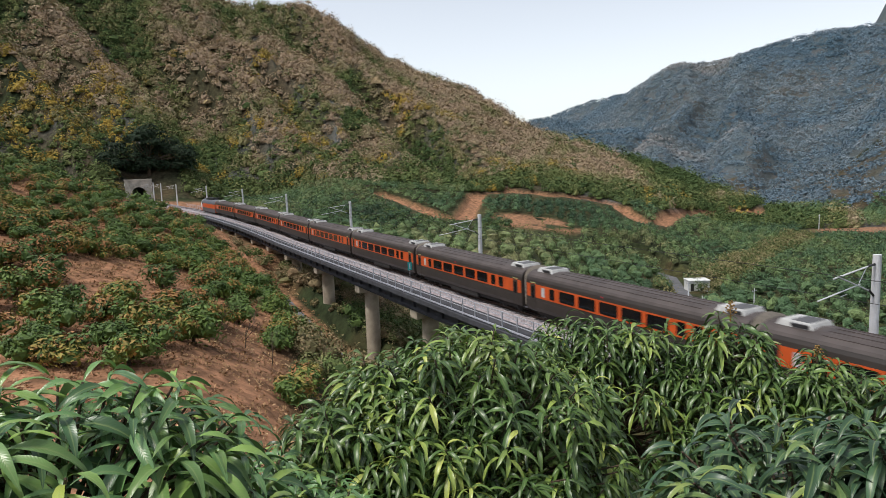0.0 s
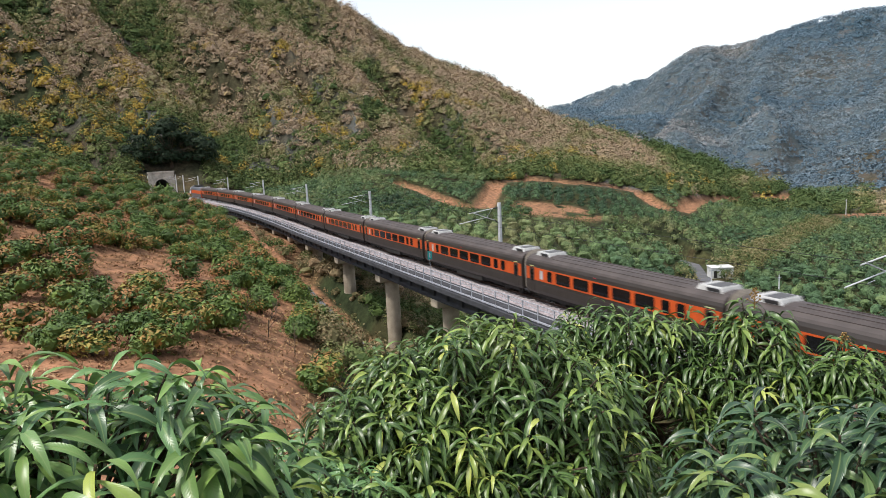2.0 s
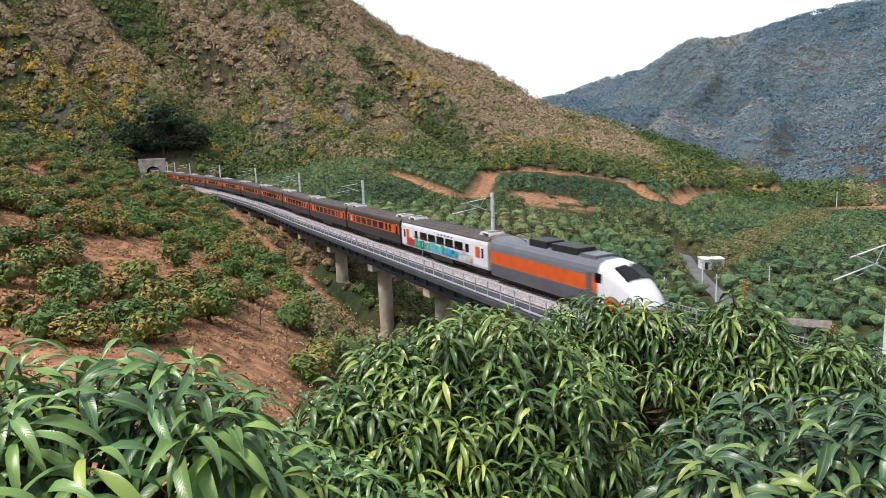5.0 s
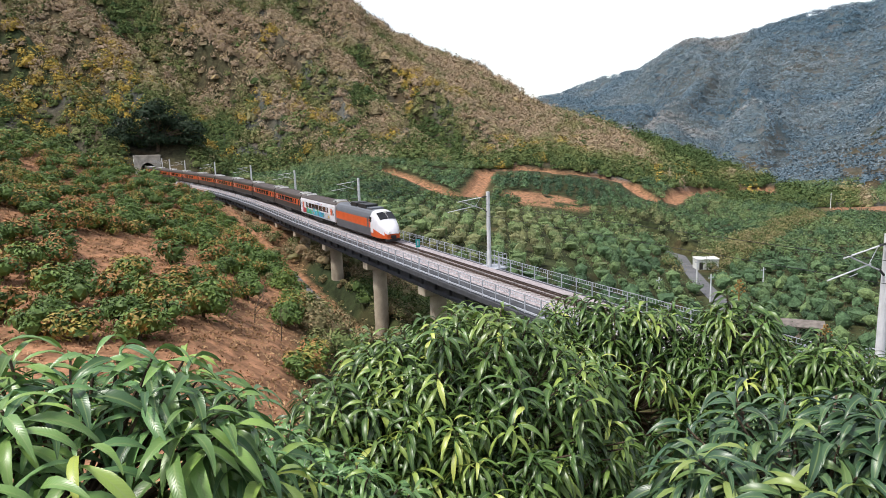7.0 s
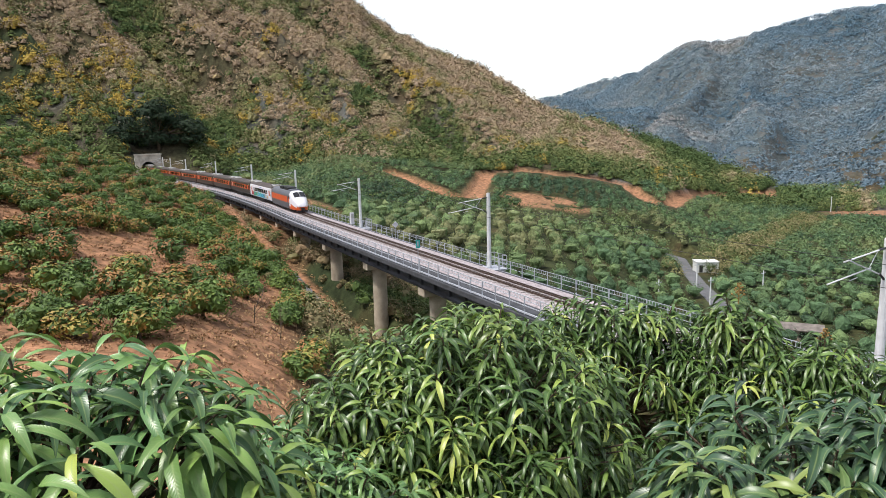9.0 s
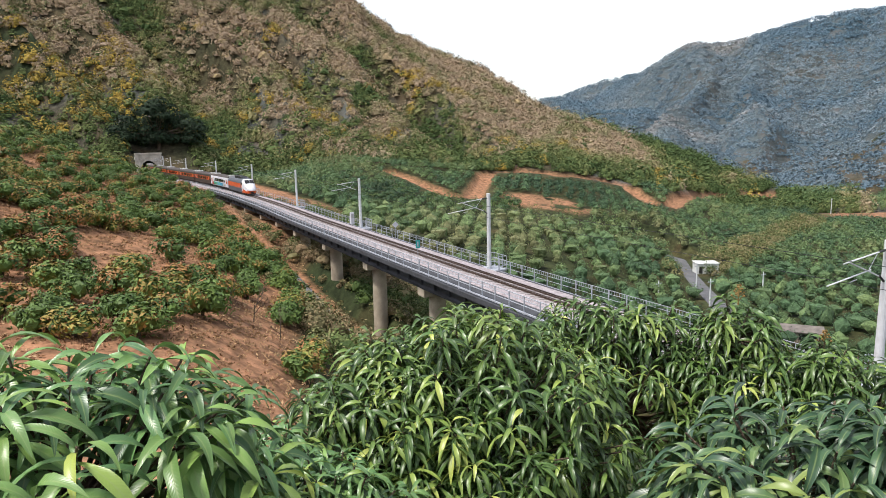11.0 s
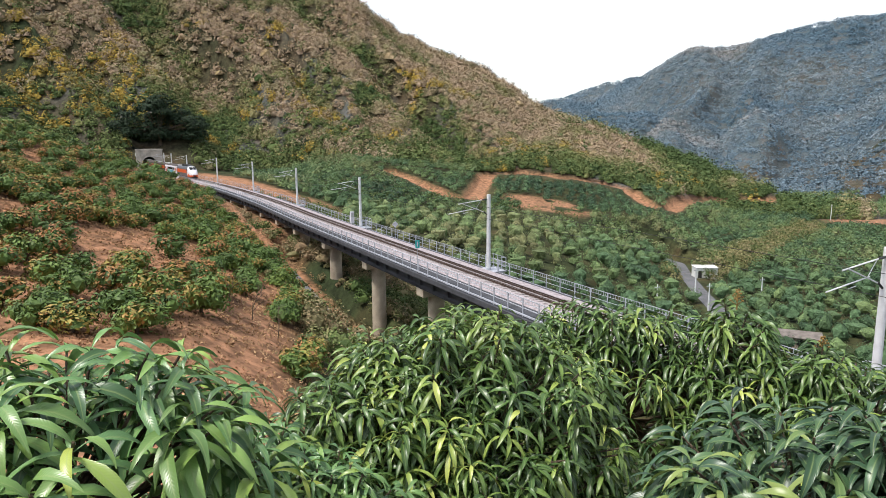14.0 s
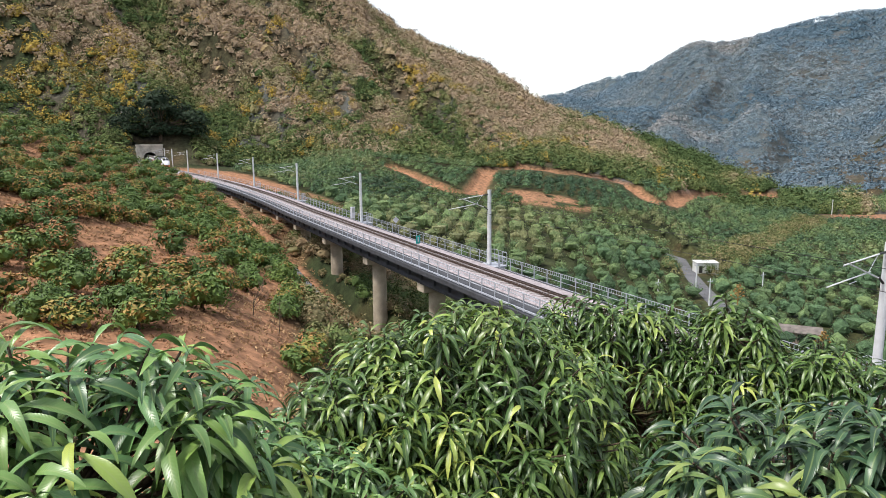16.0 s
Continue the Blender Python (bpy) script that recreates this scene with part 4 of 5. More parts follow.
def reeds():
    """A brown reed belt and dark thickets between the orchard blocks."""
    rng = np.random.RandomState(33)
    x = rng.uniform(118, 250, 420)
    y = 0.42 * x + 62 + rng.uniform(-6, 6, 420)
    rad = rng.uniform(1.2, 2.6, 420)
    tone = np.where(rng.rand(420) < 0.7, rng.uniform(0.25, 0.48, 420), 0.05)
    tx, ty = rng.uniform(60, 150, 130), rng.uniform(150, 215, 130)
    ok = (np.abs(ty - 235 + 0.55 * tx) < 10)
    tx, ty = tx[ok], ty[ok]
    x, y = np.concatenate([x, tx]), np.concatenate([y, ty])
    rad, tone = np.concatenate([rad, rng.uniform(2, 3.4, len(tx))]), np.concatenate([tone, rng.uniform(0, 0.15, len(tx))])
    ok = seg_dist(x, y, ROAD)[0] > 4
    x, y, rad, tone = x[ok], y[ok], rad[ok], tone[ok]
    c = np.stack([x, y, height(x, y) + rad * 0.6], 1)
    stuff_mixed("reed_belt", [], [leaf_cloud(c, rad, 90, 0.28, tone, 35, 1.0)], SCRUB, "brown reeds and dark thickets between orchard blocks", "reeds")


def gully_bushes():
    x, y, az, r, rng = polar(6200, 4, 45, 42, 200, 14)
    side = x - track_x(y)
    d = seg_dist(x, y, ROAD)[0]
    keep = (side < 13) & (side > -24) & (d > 3.2)
    keep &= ~((np.abs(side) < 8) & (y > 186)) & (r < 200)
    keep &= ~((d < 5.0) & (rng.rand(len(x)) < 0.8))
    keep &= ~((x < 13) & (y < 53)) & (x > 6 + 0.02 * y)
    x, y = x[keep], y[keep]
    side = x - track_x(y)
    rad = rng.uniform(0.8, 1.9, len(x))
    aw, rw = np.degrees(np.arctan2(x, y)), np.hypot(x, y)
    rad = np.where((aw > 11) & (aw < 18) & (rw < 99) & (rw > 68), rad * 0.4, rad)
    z = height(x, y)
    ok = z + 1.9 * rad < track_z(y) - np.where(np.abs(x - track_x(y)) < 6, 2.3, 0.8)
    x, y, z, rad = x[ok], y[ok], z[ok], rad[ok]
    tone = np.clip(0.12 + 0.7 * fbm(x / 9, y / 9, 2) + 0.3 * rng.rand(len(x)) + 0.2 * smooth((13 - np.degrees(np.arctan2(x, y))) / 4), 0, 0.6)
    c = np.stack([x, y, z + rad * 0.6], 1)
    stuff_mixed("gully_scrub", [bodies(c, rad * 0.5, tone, 27, 0, 1.0, 0.4)], [leaf_cloud(c, rad, 130, 0.17, tone, 25, 1.0, wild=0.45)], GULLY, "tangled green and brown scrub in the gully", "scrub")


def grass_tufts():
    x, y, az, r, rng = polar(14000, -14, 20, 26, 135, 15)
    keep = (x < track_x(y) - 4) & (seg_dist(x, y, ROAD)[0] > 2.6)
    x, y = x[keep], y[keep]
    n = len(x)
    z = height(x, y)
    tone = np.clip(0.5 + 0.8 * fbm(x / 5, y / 5, 2) + 0.3 * (rng.rand(n) - 0.5), 0, 1)
    stuff("dry_grass", [leaf_cloud(np.stack([x, y, z + 0.05], 1), rng.uniform(0.15, 0.45, n), 7, 0.11, tone, 26, 0.3, 0.0, 0.7)], DRYGRASS, "short dry grass and litter on the red orchard soil", "grass")


def orchard_tree(seed):
    rng = np.random.RandomState(seed)
    v = thing("mango_tree", "rounded green mango tree with russet new leaves in the orchard", "tree", "orchard mango trees")
    b = bmesh.new()
    rod(b, (0, 0, -0.3), (0.05, 0, 0.75), 0.11, 0.08, 7)
    lobes = []
    for k in range(8):
        a, u = rng.uniform(0, 2 * math.pi), rng.uniform(0.3, 0.85)
        q = Vector((1.0 * u * math.cos(a), 1.0 * u * math.sin(a), rng.uniform(0.35, 1.15) + 0.4 * (1 - u)))
        lobes.append(q)
        rod(b, (0.05, 0, 0.4), q, 0.05, 0.02, 5)
    part("trunk", b, BARK, v, "short grey-brown trunk with limbs")
    c = np.array([tuple(q) for q in lobes] + [(0, 0, 1.2)])
    own = rng.uniform(-0.1, 0.35)
    tone = np.where(rng.rand(9) < (0.12, 0.45)[seed % 2], rng.uniform(0.72, 0.95, 9), np.clip(own + rng.uniform(0.0, 0.2, 9), 0, 1))
    rad = rng.uniform(0.62, 0.92, 9)
    core = bodies(c, rad * 0.58, np.clip(own + 0.1 + 0 * tone, 0, 1), seed, 1, 0.95)
    vv, ff, tt = leaf_cloud(c, rad, 105, 0.14, tone, seed, 0.95, low=-0.6, wild=0.4)
    raw("crown", np.concatenate([core[0], vv]).tolist(), core[1].tolist() + (ff + len(core[0])).tolist(), ORCHARD, v, tone=np.concatenate([core[2], tt]))
    return v


def left_orchard():
    kinds = [orchard_tree(40 + k) for k in range(10)]
    rng = random.Random(5)
    spots = []
    cells = [(i, j) for i in range(-22, 34) for j in range(0, 52)] + [(i + 0.5, j + 0.5) for i in range(-22, 34) for j in range(11, 52)]
    for i, j in cells:
        x = -22 + 3.9 * i * 0.82 + 1.3 * j + rng.uniform(-0.9, 0.9)
        y = 34 + 3.9 * j * 0.9 - 1.2 * i + rng.uniform(-0.9, 0.9)
        az, r = math.degrees(math.atan2(x, y)), math.hypot(x, y)
        if not (-13 < az < 15) or r < 36 or r > 150 or y > 142:
            continue
        if x > track_x(y) - 13 or float(seg_dist(np.array([x]), np.array([y]), ROAD)[0][0]) < 5:
            continue
        if float(fbm(np.array([x / 9]), np.array([y / 9]), 2)[0]) < (-0.36 if r < 72 else -0.6) or rng.random() < (0.06 if r < 80 else 0.03):
            continue
        if 8.5 < az < 13 and r < 53:
            continue
        spots.append((r, x, y, rng.uniform(0, 6.28), rng.uniform(0.95, 1.35) * (1.0 if r < 85 else 0.82), rng.uniform(0.75, 0.95), rng.randrange(10)))
    spots.sort()
    for used, (r, x, y, turn, s, tall, pick) in enumerate(spots[:285]):
        m = Matrix.Translation((x, y, at(x, y) - 0.05)) @ Matrix.Rotation(turn, 4, "Z")
        if used < 10:
            o = kinds[used]
            o.matrix_basis = m
        else:
            o = copy_thing(kinds[pick], m)
        o.scale = (s, s, s * tall)
    rest = np.array(spots[285:])
    x, y, s = rest[:, 1], rest[:, 2], rest[:, 4]
    own = np.random.RandomState(71)
    cs, rs, ts = [], [], []
    for k in range(5):
        a = own.uniform(0, 6.28, len(x))
        u = own.uniform(0.2, 0.75, len(x)) * s
        cs.append(np.stack([x + u * np.cos(a), y + u * np.sin(a), height(x, y) + s * own.uniform(0.6, 1.4, len(x))], 1))
        rs.append(s * own.uniform(0.75, 1.05, len(x)))
        ts.append(np.where(own.rand(len(x)) < 0.15, own.uniform(0.7, 0.92, len(x)), own.uniform(0.0, 0.5, len(x))))
    # inner bodies take 0.6 of the leaf tone, so darker and greener
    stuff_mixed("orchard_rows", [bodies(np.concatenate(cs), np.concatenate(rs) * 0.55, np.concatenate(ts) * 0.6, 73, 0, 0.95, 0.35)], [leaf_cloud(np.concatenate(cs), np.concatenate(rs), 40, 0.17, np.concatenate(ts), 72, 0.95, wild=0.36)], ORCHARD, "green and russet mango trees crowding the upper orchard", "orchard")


# ---- the mango trees close by ----
def blade(pitch, bend, length=1.0, width=0.2, rows=9, twist=0.0):
    """A folded mango leaf that starts along +x at that pitch, arches early and hangs straighter to its tip."""
    p, a, out, lay = np.zeros(3), radians(pitch), [], []
    for i in range(rows):
        s = i / (rows - 1)
        w = 0.5 * width * max(0.02, min(1.0, 0.1 + 2.6 * max(0, s - 0.04)) * (1 - max(0, (s - 0.45) / 0.55) ** 1.9))
        up = np.array([-math.sin(a), 0, math.cos(a)])
        wave, tw = 0.014 * math.sin(s * 11 + pitch), twist * s
        sd = np.array([0, math.cos(tw), 0]) + up * math.sin(tw)
        out += [p + sd * w + up * (w * 0.42 + wave), p.copy(), p - sd * w + up * (w * 0.42 - wave)]
        lay += [s, s, s]
        p = p + np.array([math.cos(a), 0, math.sin(a)]) * length / (rows - 1)
        a = max(radians(-86), a - radians(bend) / (rows - 1) * (1.55 - 1.1 * s))
    f = []
    for i in range(rows - 1):
        q = 3 * i
        f += [(q, q + 1, q + 4, q + 3), (q + 1, q + 2, q + 5, q + 4)]
    return np.array(out), f, np.tile([0.0, 1.0, 0.0], rows), np.array(lay)


BLADES = [blade(p, b, 1.1, 0.165, twist=w) for p, b, w in ((72, 105, 0.3), (50, 96, -0.4), (28, 88, 0.35), (8, 76, -0.25), (-15, 60, 0.4), (-40, 38, -0.3), (-62, 16, 0.2))]


COOL = ((0.0, (0.075, 0.165, 0.065)), (0.35, (0.12, 0.23, 0.075)), (0.7, (0.17, 0.28, 0.07)), (0.95, (0.24, 0.33, 0.07)), (1.15, (0.34, 0.4, 0.08)))
DEEP = ((0.0, (0.028, 0.065, 0.036)), (0.35, (0.044, 0.095, 0.046)), (0.7, (0.07, 0.13, 0.05)), (0.95, (0.13, 0.2, 0.06)), (1.15, (0.2, 0.26, 0.07)))
WARM = ((0.0, (0.036, 0.078, 0.022)), (0.35, (0.07, 0.135, 0.032)), (0.7, (0.13, 0.205, 0.045)), (0.95, (0.25, 0.33, 0.07)), (1.15, (0.38, 0.43, 0.1)))


def near_leaf_material(name, attr, stops):
    m = foliage(name, stops, 0.34, 0.36, 0.12, attr, 0.55)
    n, l = m.node_tree.nodes, m.node_tree.links
    b = n["Principled BSDF"]
    base = b.inputs["Base Color"].links[0].from_socket
    rib = n.new("ShaderNodeAttribute")
    rib.attribute_name = "rib"
    sharp = n.new("ShaderNodeMapRange")
    sharp.inputs["From Min"].default_value = 0.8
    sharp.inputs["To Max"].default_value = 0.55
    mix = n.new("ShaderNodeMix")
    mix.data_type = "RGBA"
    mix.inputs["B"].default_value = (0.26, 0.33, 0.12, 1)
    l.new(rib.outputs["Fac"], sharp.inputs["Value"]), l.new(sharp.outputs["Result"], mix.inputs["Factor"])
    l.new(base, mix.inputs["A"]), l.new(mix.outputs["Result"], b.inputs["Base Color"])
    # side veins: pleats that slant from the midrib towards the tip
    lay = n.new("ShaderNodeAttribute")
    lay.attribute_name = "lay"
    slant = n.new("ShaderNodeMath")
    slant.operation, slant.inputs[1].default_value = "MULTIPLY_ADD", 0.09
    wave = n.new("ShaderNodeMath")
    wave.operation, wave.inputs[1].default_value = "MULTIPLY", 150
    pleat = n.new("ShaderNodeMath")
    pleat.operation = "SINE"
    l.new(rib.outputs["Fac"], slant.inputs[0]), l.new(lay.outputs["Fac"], slant.inputs[2])
    l.new(slant.outputs[0], wave.inputs[0]), l.new(wave.outputs[0], pleat.inputs[0])
    bp = n.new("ShaderNodeBump")
    bp.inputs["Strength"].default_value, bp.inputs["Distance"].default_value = 0.12, 0.0012
    l.new(pleat.outputs[0], bp.inputs["Height"]), l.new(bp.outputs["Normal"], b.inputs["Normal"])
    return m


LEAVES = {k: (near_leaf_material("mango_leaf_" + k, False, s), near_leaf_material("mango_leaves_" + k, True, s)) for k, s in (("cool", COOL), ("warm", WARM), ("deep", DEEP))}
PANICLE = mat("flower_panicle", (0.34, 0.2, 0.06), 0.8, var=0.25, scale=30)
BLADE_MESH = {}
for key, (one, many) in LEAVES.items():
    for k, (vv, ff, rb, ly) in enumerate(BLADES):
        me = bpy.data.meshes.new("leaf")
        me.from_pydata(vv.tolist(), [], ff)
        me.materials.append(one)
        me.attributes.new("rib", "FLOAT", "POINT").data.foreach_set("value", rb.astype(np.float32))
        me.attributes.new("lay", "FLOAT", "POINT").data.foreach_set("value", ly.astype(np.float32))
        me.shade_smooth()
        BLADE_MESH[key, k] = me


def near_tree(label, lobes, leaf, seed, singles, root, spread=0.13, young=0.2, kind="cool"):
    """Lobes: (centre, radii, whorls). Each whorl is a ring of drooping leaves at a twig's end."""
    rng = random.Random(seed)
    v = thing("mango_tree", label, "tree", "mango trees close by")
    base = Vector(root)
    base.z = at(root[0], root[1]) - 0.1
    b = bmesh.new()
    fork = Vector((root[0], root[1], root[2]))
    rod(b, base, fork, 0.07, 0.05, 10)
    items, tips = [], []
    for c, rad, n in lobes:
        c = Vector(c)
        rod(b, fork, c, 0.045, 0.03, 8)
        for k in range(n):
            d = Vector((rng.gauss(0, 1), rng.gauss(0, 1), rng.gauss(0.25, 1))).normalized()
            if d.z < -0.22:
                d.z = -d.z
            toward = -c.normalized()
            if d.dot(toward) < -0.45 and rng.random() < 0.6:
                d = d - 2 * d.dot(toward) * toward
            q = rng.choice((1.0, 1.0, 0.98, 0.86, 0.7)) * rng.uniform(0.9, 1.06)
            p = c + Vector((d.x * rad[0], d.y * rad[1], d.z * rad[2])) * q
            tips.append((c, p, d, q))
    for c, p, d, q in tips:
        mid = (c + p) / 2 - Vector((0, 0, 0.06))
        rod(b, c, mid, 0.011, 0.008, 5), rod(b, mid, p, 0.008, 0.005, 5)
        axis = (d * 0.7 + Vector((0, 0, 0.7))).normalized()
        yaw0, m = rng.uniform(0, 6.28), rng.randint(9, 14)
        size = leaf * rng.uniform(0.82, 1.12)
        t0 = rng.uniform(0.0, 0.45) + (0.4 if rng.random() < young else 0) * (d.z > 0.2)
        for k in range(m):
            a = yaw0 + 2.4 * k
            th = 0.45 + 1.15 * (k / m) + rng.uniform(-0.15, 0.15)
            side = axis.orthogonal().normalized()
            rad_dir = Matrix.Rotation(a, 3, axis) @ side
            dirn = axis * math.cos(th) + rad_dir * math.sin(th)
            pitch = math.degrees(math.asin(max(-1, min(1, dirn.z)))) - 12
            idx = min(range(7), key=lambda i: abs((72, 50, 28, 8, -15, -40, -62)[i] - pitch))
            start = p - axis * spread * leaf / 0.2 * 0.8 * k / m
            ln = size * rng.uniform(0.75, 1.1) * (0.75 + 0.25 * min(1, k / 4))
            mx = Matrix.Translation(start) @ Matrix.Rotation(math.atan2(dirn.y, dirn.x), 4, "Z") @ Matrix.Rotation(rng.uniform(-0.4, 0.4), 4, "X") @ Matrix.Scale(ln, 4)
            items.append((start.length, idx, mx, t0 + rng.uniform(-0.08, 0.08)))
    part("trunk", b, BARK, v, "brown trunk and twigs")
    items.sort(key=lambda i: i[0])
    for _, idx, mx, t in items[:singles]:
        o = new("leaf", BLADE_MESH[kind, idx])
        o.parent, o.matrix_basis = v, mx
    V, F, T, R, Y = [], [], [], [], []
    off = 0
    for _, idx, mx, t in items[singles:]:
        vv, ff, rb, ly = BLADES[idx]
        w = vv @ np.array(mx.to_3x3()).T + np.array(mx.translation)
        V.append(w)
        F += [tuple(q + off for q in f) for f in ff]
        T.append(np.full(len(vv), t)), R.append(rb), Y.append(ly)
        off += len(vv)
    ob = raw("foliage", np.concatenate(V).tolist(), F, LEAVES[kind][1], v, tone=np.concatenate(T), smooth_faces=True)
    ob.data.attributes.new("rib", "FLOAT", "POINT").data.foreach_set("value", np.concatenate(R).astype(np.float32))
    ob.data.attributes.new("lay", "FLOAT", "POINT").data.foreach_set("value", np.concatenate(Y).astype(np.float32))
    tagged(ob, kind="stuff")
    return v


def panicle(v, p, h, seed):
    rng = random.Random(seed)
    b = bmesh.new()
    p = Vector(p)
    rod(b, p, p + Vector((0, 0, h)), 0.006, 0.002, 5)
    for k in range(16):
        s = k / 16
        a = 2.4 * k
        q = p + Vector((0, 0, h * (0.15 + 0.85 * s)))
        e = q + Vector((math.cos(a), math.sin(a), 0.8)) * 0.05 * (1.1 - s)
        rod(b, q, e, 0.003, 0.002, 4)
        bmesh.ops.create_icosphere(b, subdivisions=1, radius=0.009, matrix=Matrix.Translation(e))
    part("flower_panicle", b, PANICLE, v, "orange-brown flower panicle")


def near_trees():
    near_tree("mango tree with long drooping leaves, on the slope", (((-0.28, 2.5, -1.3), (0.75, 0.62, 0.6), 105), ((-0.75, 2.0, -1.5), (0.55, 0.5, 0.5), 55), ((0.1, 2.15, -1.65), (0.55, 0.45, 0.45), 55)), 0.27, 61, 300, (-0.2, 2.6, -1.9), 0.16)
    near_tree("young blue-green mango tree between larger ones", (((0.4, 3.2, -1.98), (0.6, 0.5, 0.55), 85), ((0.75, 2.9, -2.0), (0.5, 0.5, 0.5), 60)), 0.19, 62, 250, (0.4, 3.25, -2.6), young=0.05)
    near_tree("broad mango tree in full leaf with drooping clusters", (((2.05, 3.74, -2.2), (1.1, 1.0, 1.02), 340), ((1.3, 3.7, -2.2), (0.8, 0.7, 0.82), 140), ((1.5, 3.9, -1.55), (0.3, 0.3, 0.32), 18), ((1.9, 3.2, -2.5), (1.1, 0.6, 0.7), 150)), 0.215, 63, 300, (1.8, 3.9, -3.0), young=0.3, kind="warm")
    tall = near_tree("tall mango tree with flower panicles beside the railway", (((3.75, 4.2, -2.45), (0.85, 0.8, 1.0), 150), ((3.5, 4.45, -1.75), (0.35, 0.35, 0.42), 30), ((3.95, 4.0, -1.75), (0.28, 0.3, 0.42), 20), ((4.4, 3.5, -2.5), (0.75, 0.7, 0.95), 125), ((4.33, 3.47, -1.62), (0.3, 0.3, 0.36), 26), ((4.85, 2.8, -2.5), (0.85, 0.8, 0.85), 125), ((4.66, 2.95, -1.85), (0.28, 0.28, 0.3), 22)), 0.205, 64, 300, (4.3, 3.6, -3.3), young=0.15, kind="warm")
    panicle(tall, (4.33, 3.46, -1.34), 0.17, 1)
    panicle(tall, (4.66, 2.95, -1.62), 0.15, 2)
    near_tree("low mango tree with bluish broad leaves", (((2.45, 1.55, -1.62), (0.75, 0.6, 0.52), 95), ((2.75, 1.15, -1.55), (0.6, 0.5, 0.58), 60)), 0.24, 65, 300, (2.5, 1.4, -2.3), young=0.05, kind="deep")


hill_scrub()
far_woods()
valley_orchard()
reeds()
gully_bushes()
grass_tufts()
left_orchard()
near_trees()


# ---- tunnel, road, huts, poles and signs ----
def tunnel():
    v = thing("tunnel_portal", "pale weathered concrete tunnel portal in the hillside", "tunnel portal", kind="structure")
    cx, y0, y1 = 12.7, 299.6, 301.2
    rz = float(track_z(300))
    arch = [(2.7, -0.6), (2.7, 2.6)] + [(2.7 * math.cos(radians(a)), 2.6 + 2.5 * math.sin(radians(a))) for a in range(15, 180, 15)] + [(-2.7, 2.6), (-2.7, -0.6)]
    outer = []
    for a, c in arch:
        s = max(abs(a) / 5.0, max(c, 0) / 7.9, 0.05)
        outer.append((a / s if abs(a) / 5.0 >= max(c, 0) / 7.9 else a / s, c / s if c > 0 else c))
    b = bmesh.new()
    lo = [[b.verts.new((cx + a, y, rz + c)) for a, c in pts] for y in (y0, y1) for pts in (arch, outer)]
    n = len(arch)
    for i in range(n - 1):
        b.faces.new((lo[0][i], lo[0][i + 1], lo[1][i + 1], lo[1][i]))
        b.faces.new((lo[2][i], lo[3][i], lo[3][i + 1], lo[2][i + 1]))
        b.faces.new((lo[1][i], lo[1][i + 1], lo[3][i + 1], lo[3][i]))
        b.faces.new((lo[0][i], lo[2][i], lo[2][i + 1], lo[0][i + 1]))
    bmesh.ops.recalc_face_normals(b, faces=b.faces[:])
    part("headwall", b, STONE, v)
    b = bmesh.new()
    box(b, cx - 5.3, cx + 5.3, y0 - 0.25, y1 + 0.2, rz + 7.7, rz + 8.35, 0.05)
    part("coping", b, STONE, v, "pale coping beam")
    for s in (-1, 1):
        b = bmesh.new()
        box(b, cx + s * 4.6 - 0.5, cx + s * 4.6 + 0.5, y0 - 0.2, y1, rz - 1, rz + 7.7, 0.05)
        part("buttress", b, STONE, v)
    b = bmesh.new()
    rings = [[b.verts.new((float(track_x(y)) + (cx - float(track_x(300))) + a, y, rz + c)) for a, c in arch] for y in (y1 - 0.1, 312, 326, 345)]
    for p, q in zip(rings, rings[1:]):
        for i in range(n - 1):
            b.faces.new((p[i], p[i + 1], q[i + 1], q[i]))
    part("lining", b, DARKIN, v, "tunnel lining, the mouth's darkness put into its colour")


def road():
    pts = [Vector(p) for p in ROAD]
    fine = []
    for i in range(len(pts) - 1):
        p1, p2 = pts[i], pts[i + 1]
        for k in range(8):
            t = k / 8
            fine.append(p1 + (p2 - p1) * t)
    b = bmesh.new()
    rows = []
    for i, p in enumerate(fine):
        d = fine[min(i + 1, len(fine) - 1)] - fine[max(i - 1, 0)]
        s = Vector((d.y, -d.x, 0)).normalized()
        rows.append([b.verts.new(p + s * w + Vector((0, 0, h))) for w, h in ((-1.75, -0.15), (-1.7, 0.06), (0, 0.09), (1.7, 0.06), (1.75, -0.15))])
    for p, q in zip(rows, rows[1:]):
        for i in range(4):
            b.faces.new((p[i], p[i + 1], q[i + 1], q[i]))
    bmesh.ops.recalc_face_normals(b, faces=b.faces[:])
    tagged(part("road", b, ASPHALT), "narrow grey asphalt farm road", "road", kind="structure")


def place(az, r):
    x, y = r * math.sin(radians(az)), r * math.cos(radians(az))
    return x, y, at(x, y)


WALLW = mat("hut_white", (0.72, 0.72, 0.7), 0.8, var=0.12, scale=0.8, bump=0.1)
WALLT = mat("shed_wall", (0.42, 0.34, 0.27), 0.85, var=0.22, scale=0.8, bump=0.2)
ROOFG = mat("roof_sheet", (0.2, 0.17, 0.15), 0.7, var=0.25, scale=1.2, bump=0.2, bscale=12)
# for solid door and window plates; the shade inside is put into the colour
DARKHOLE = mat("dark_opening", (0.03, 0.028, 0.026), 0.8, var=0.2)


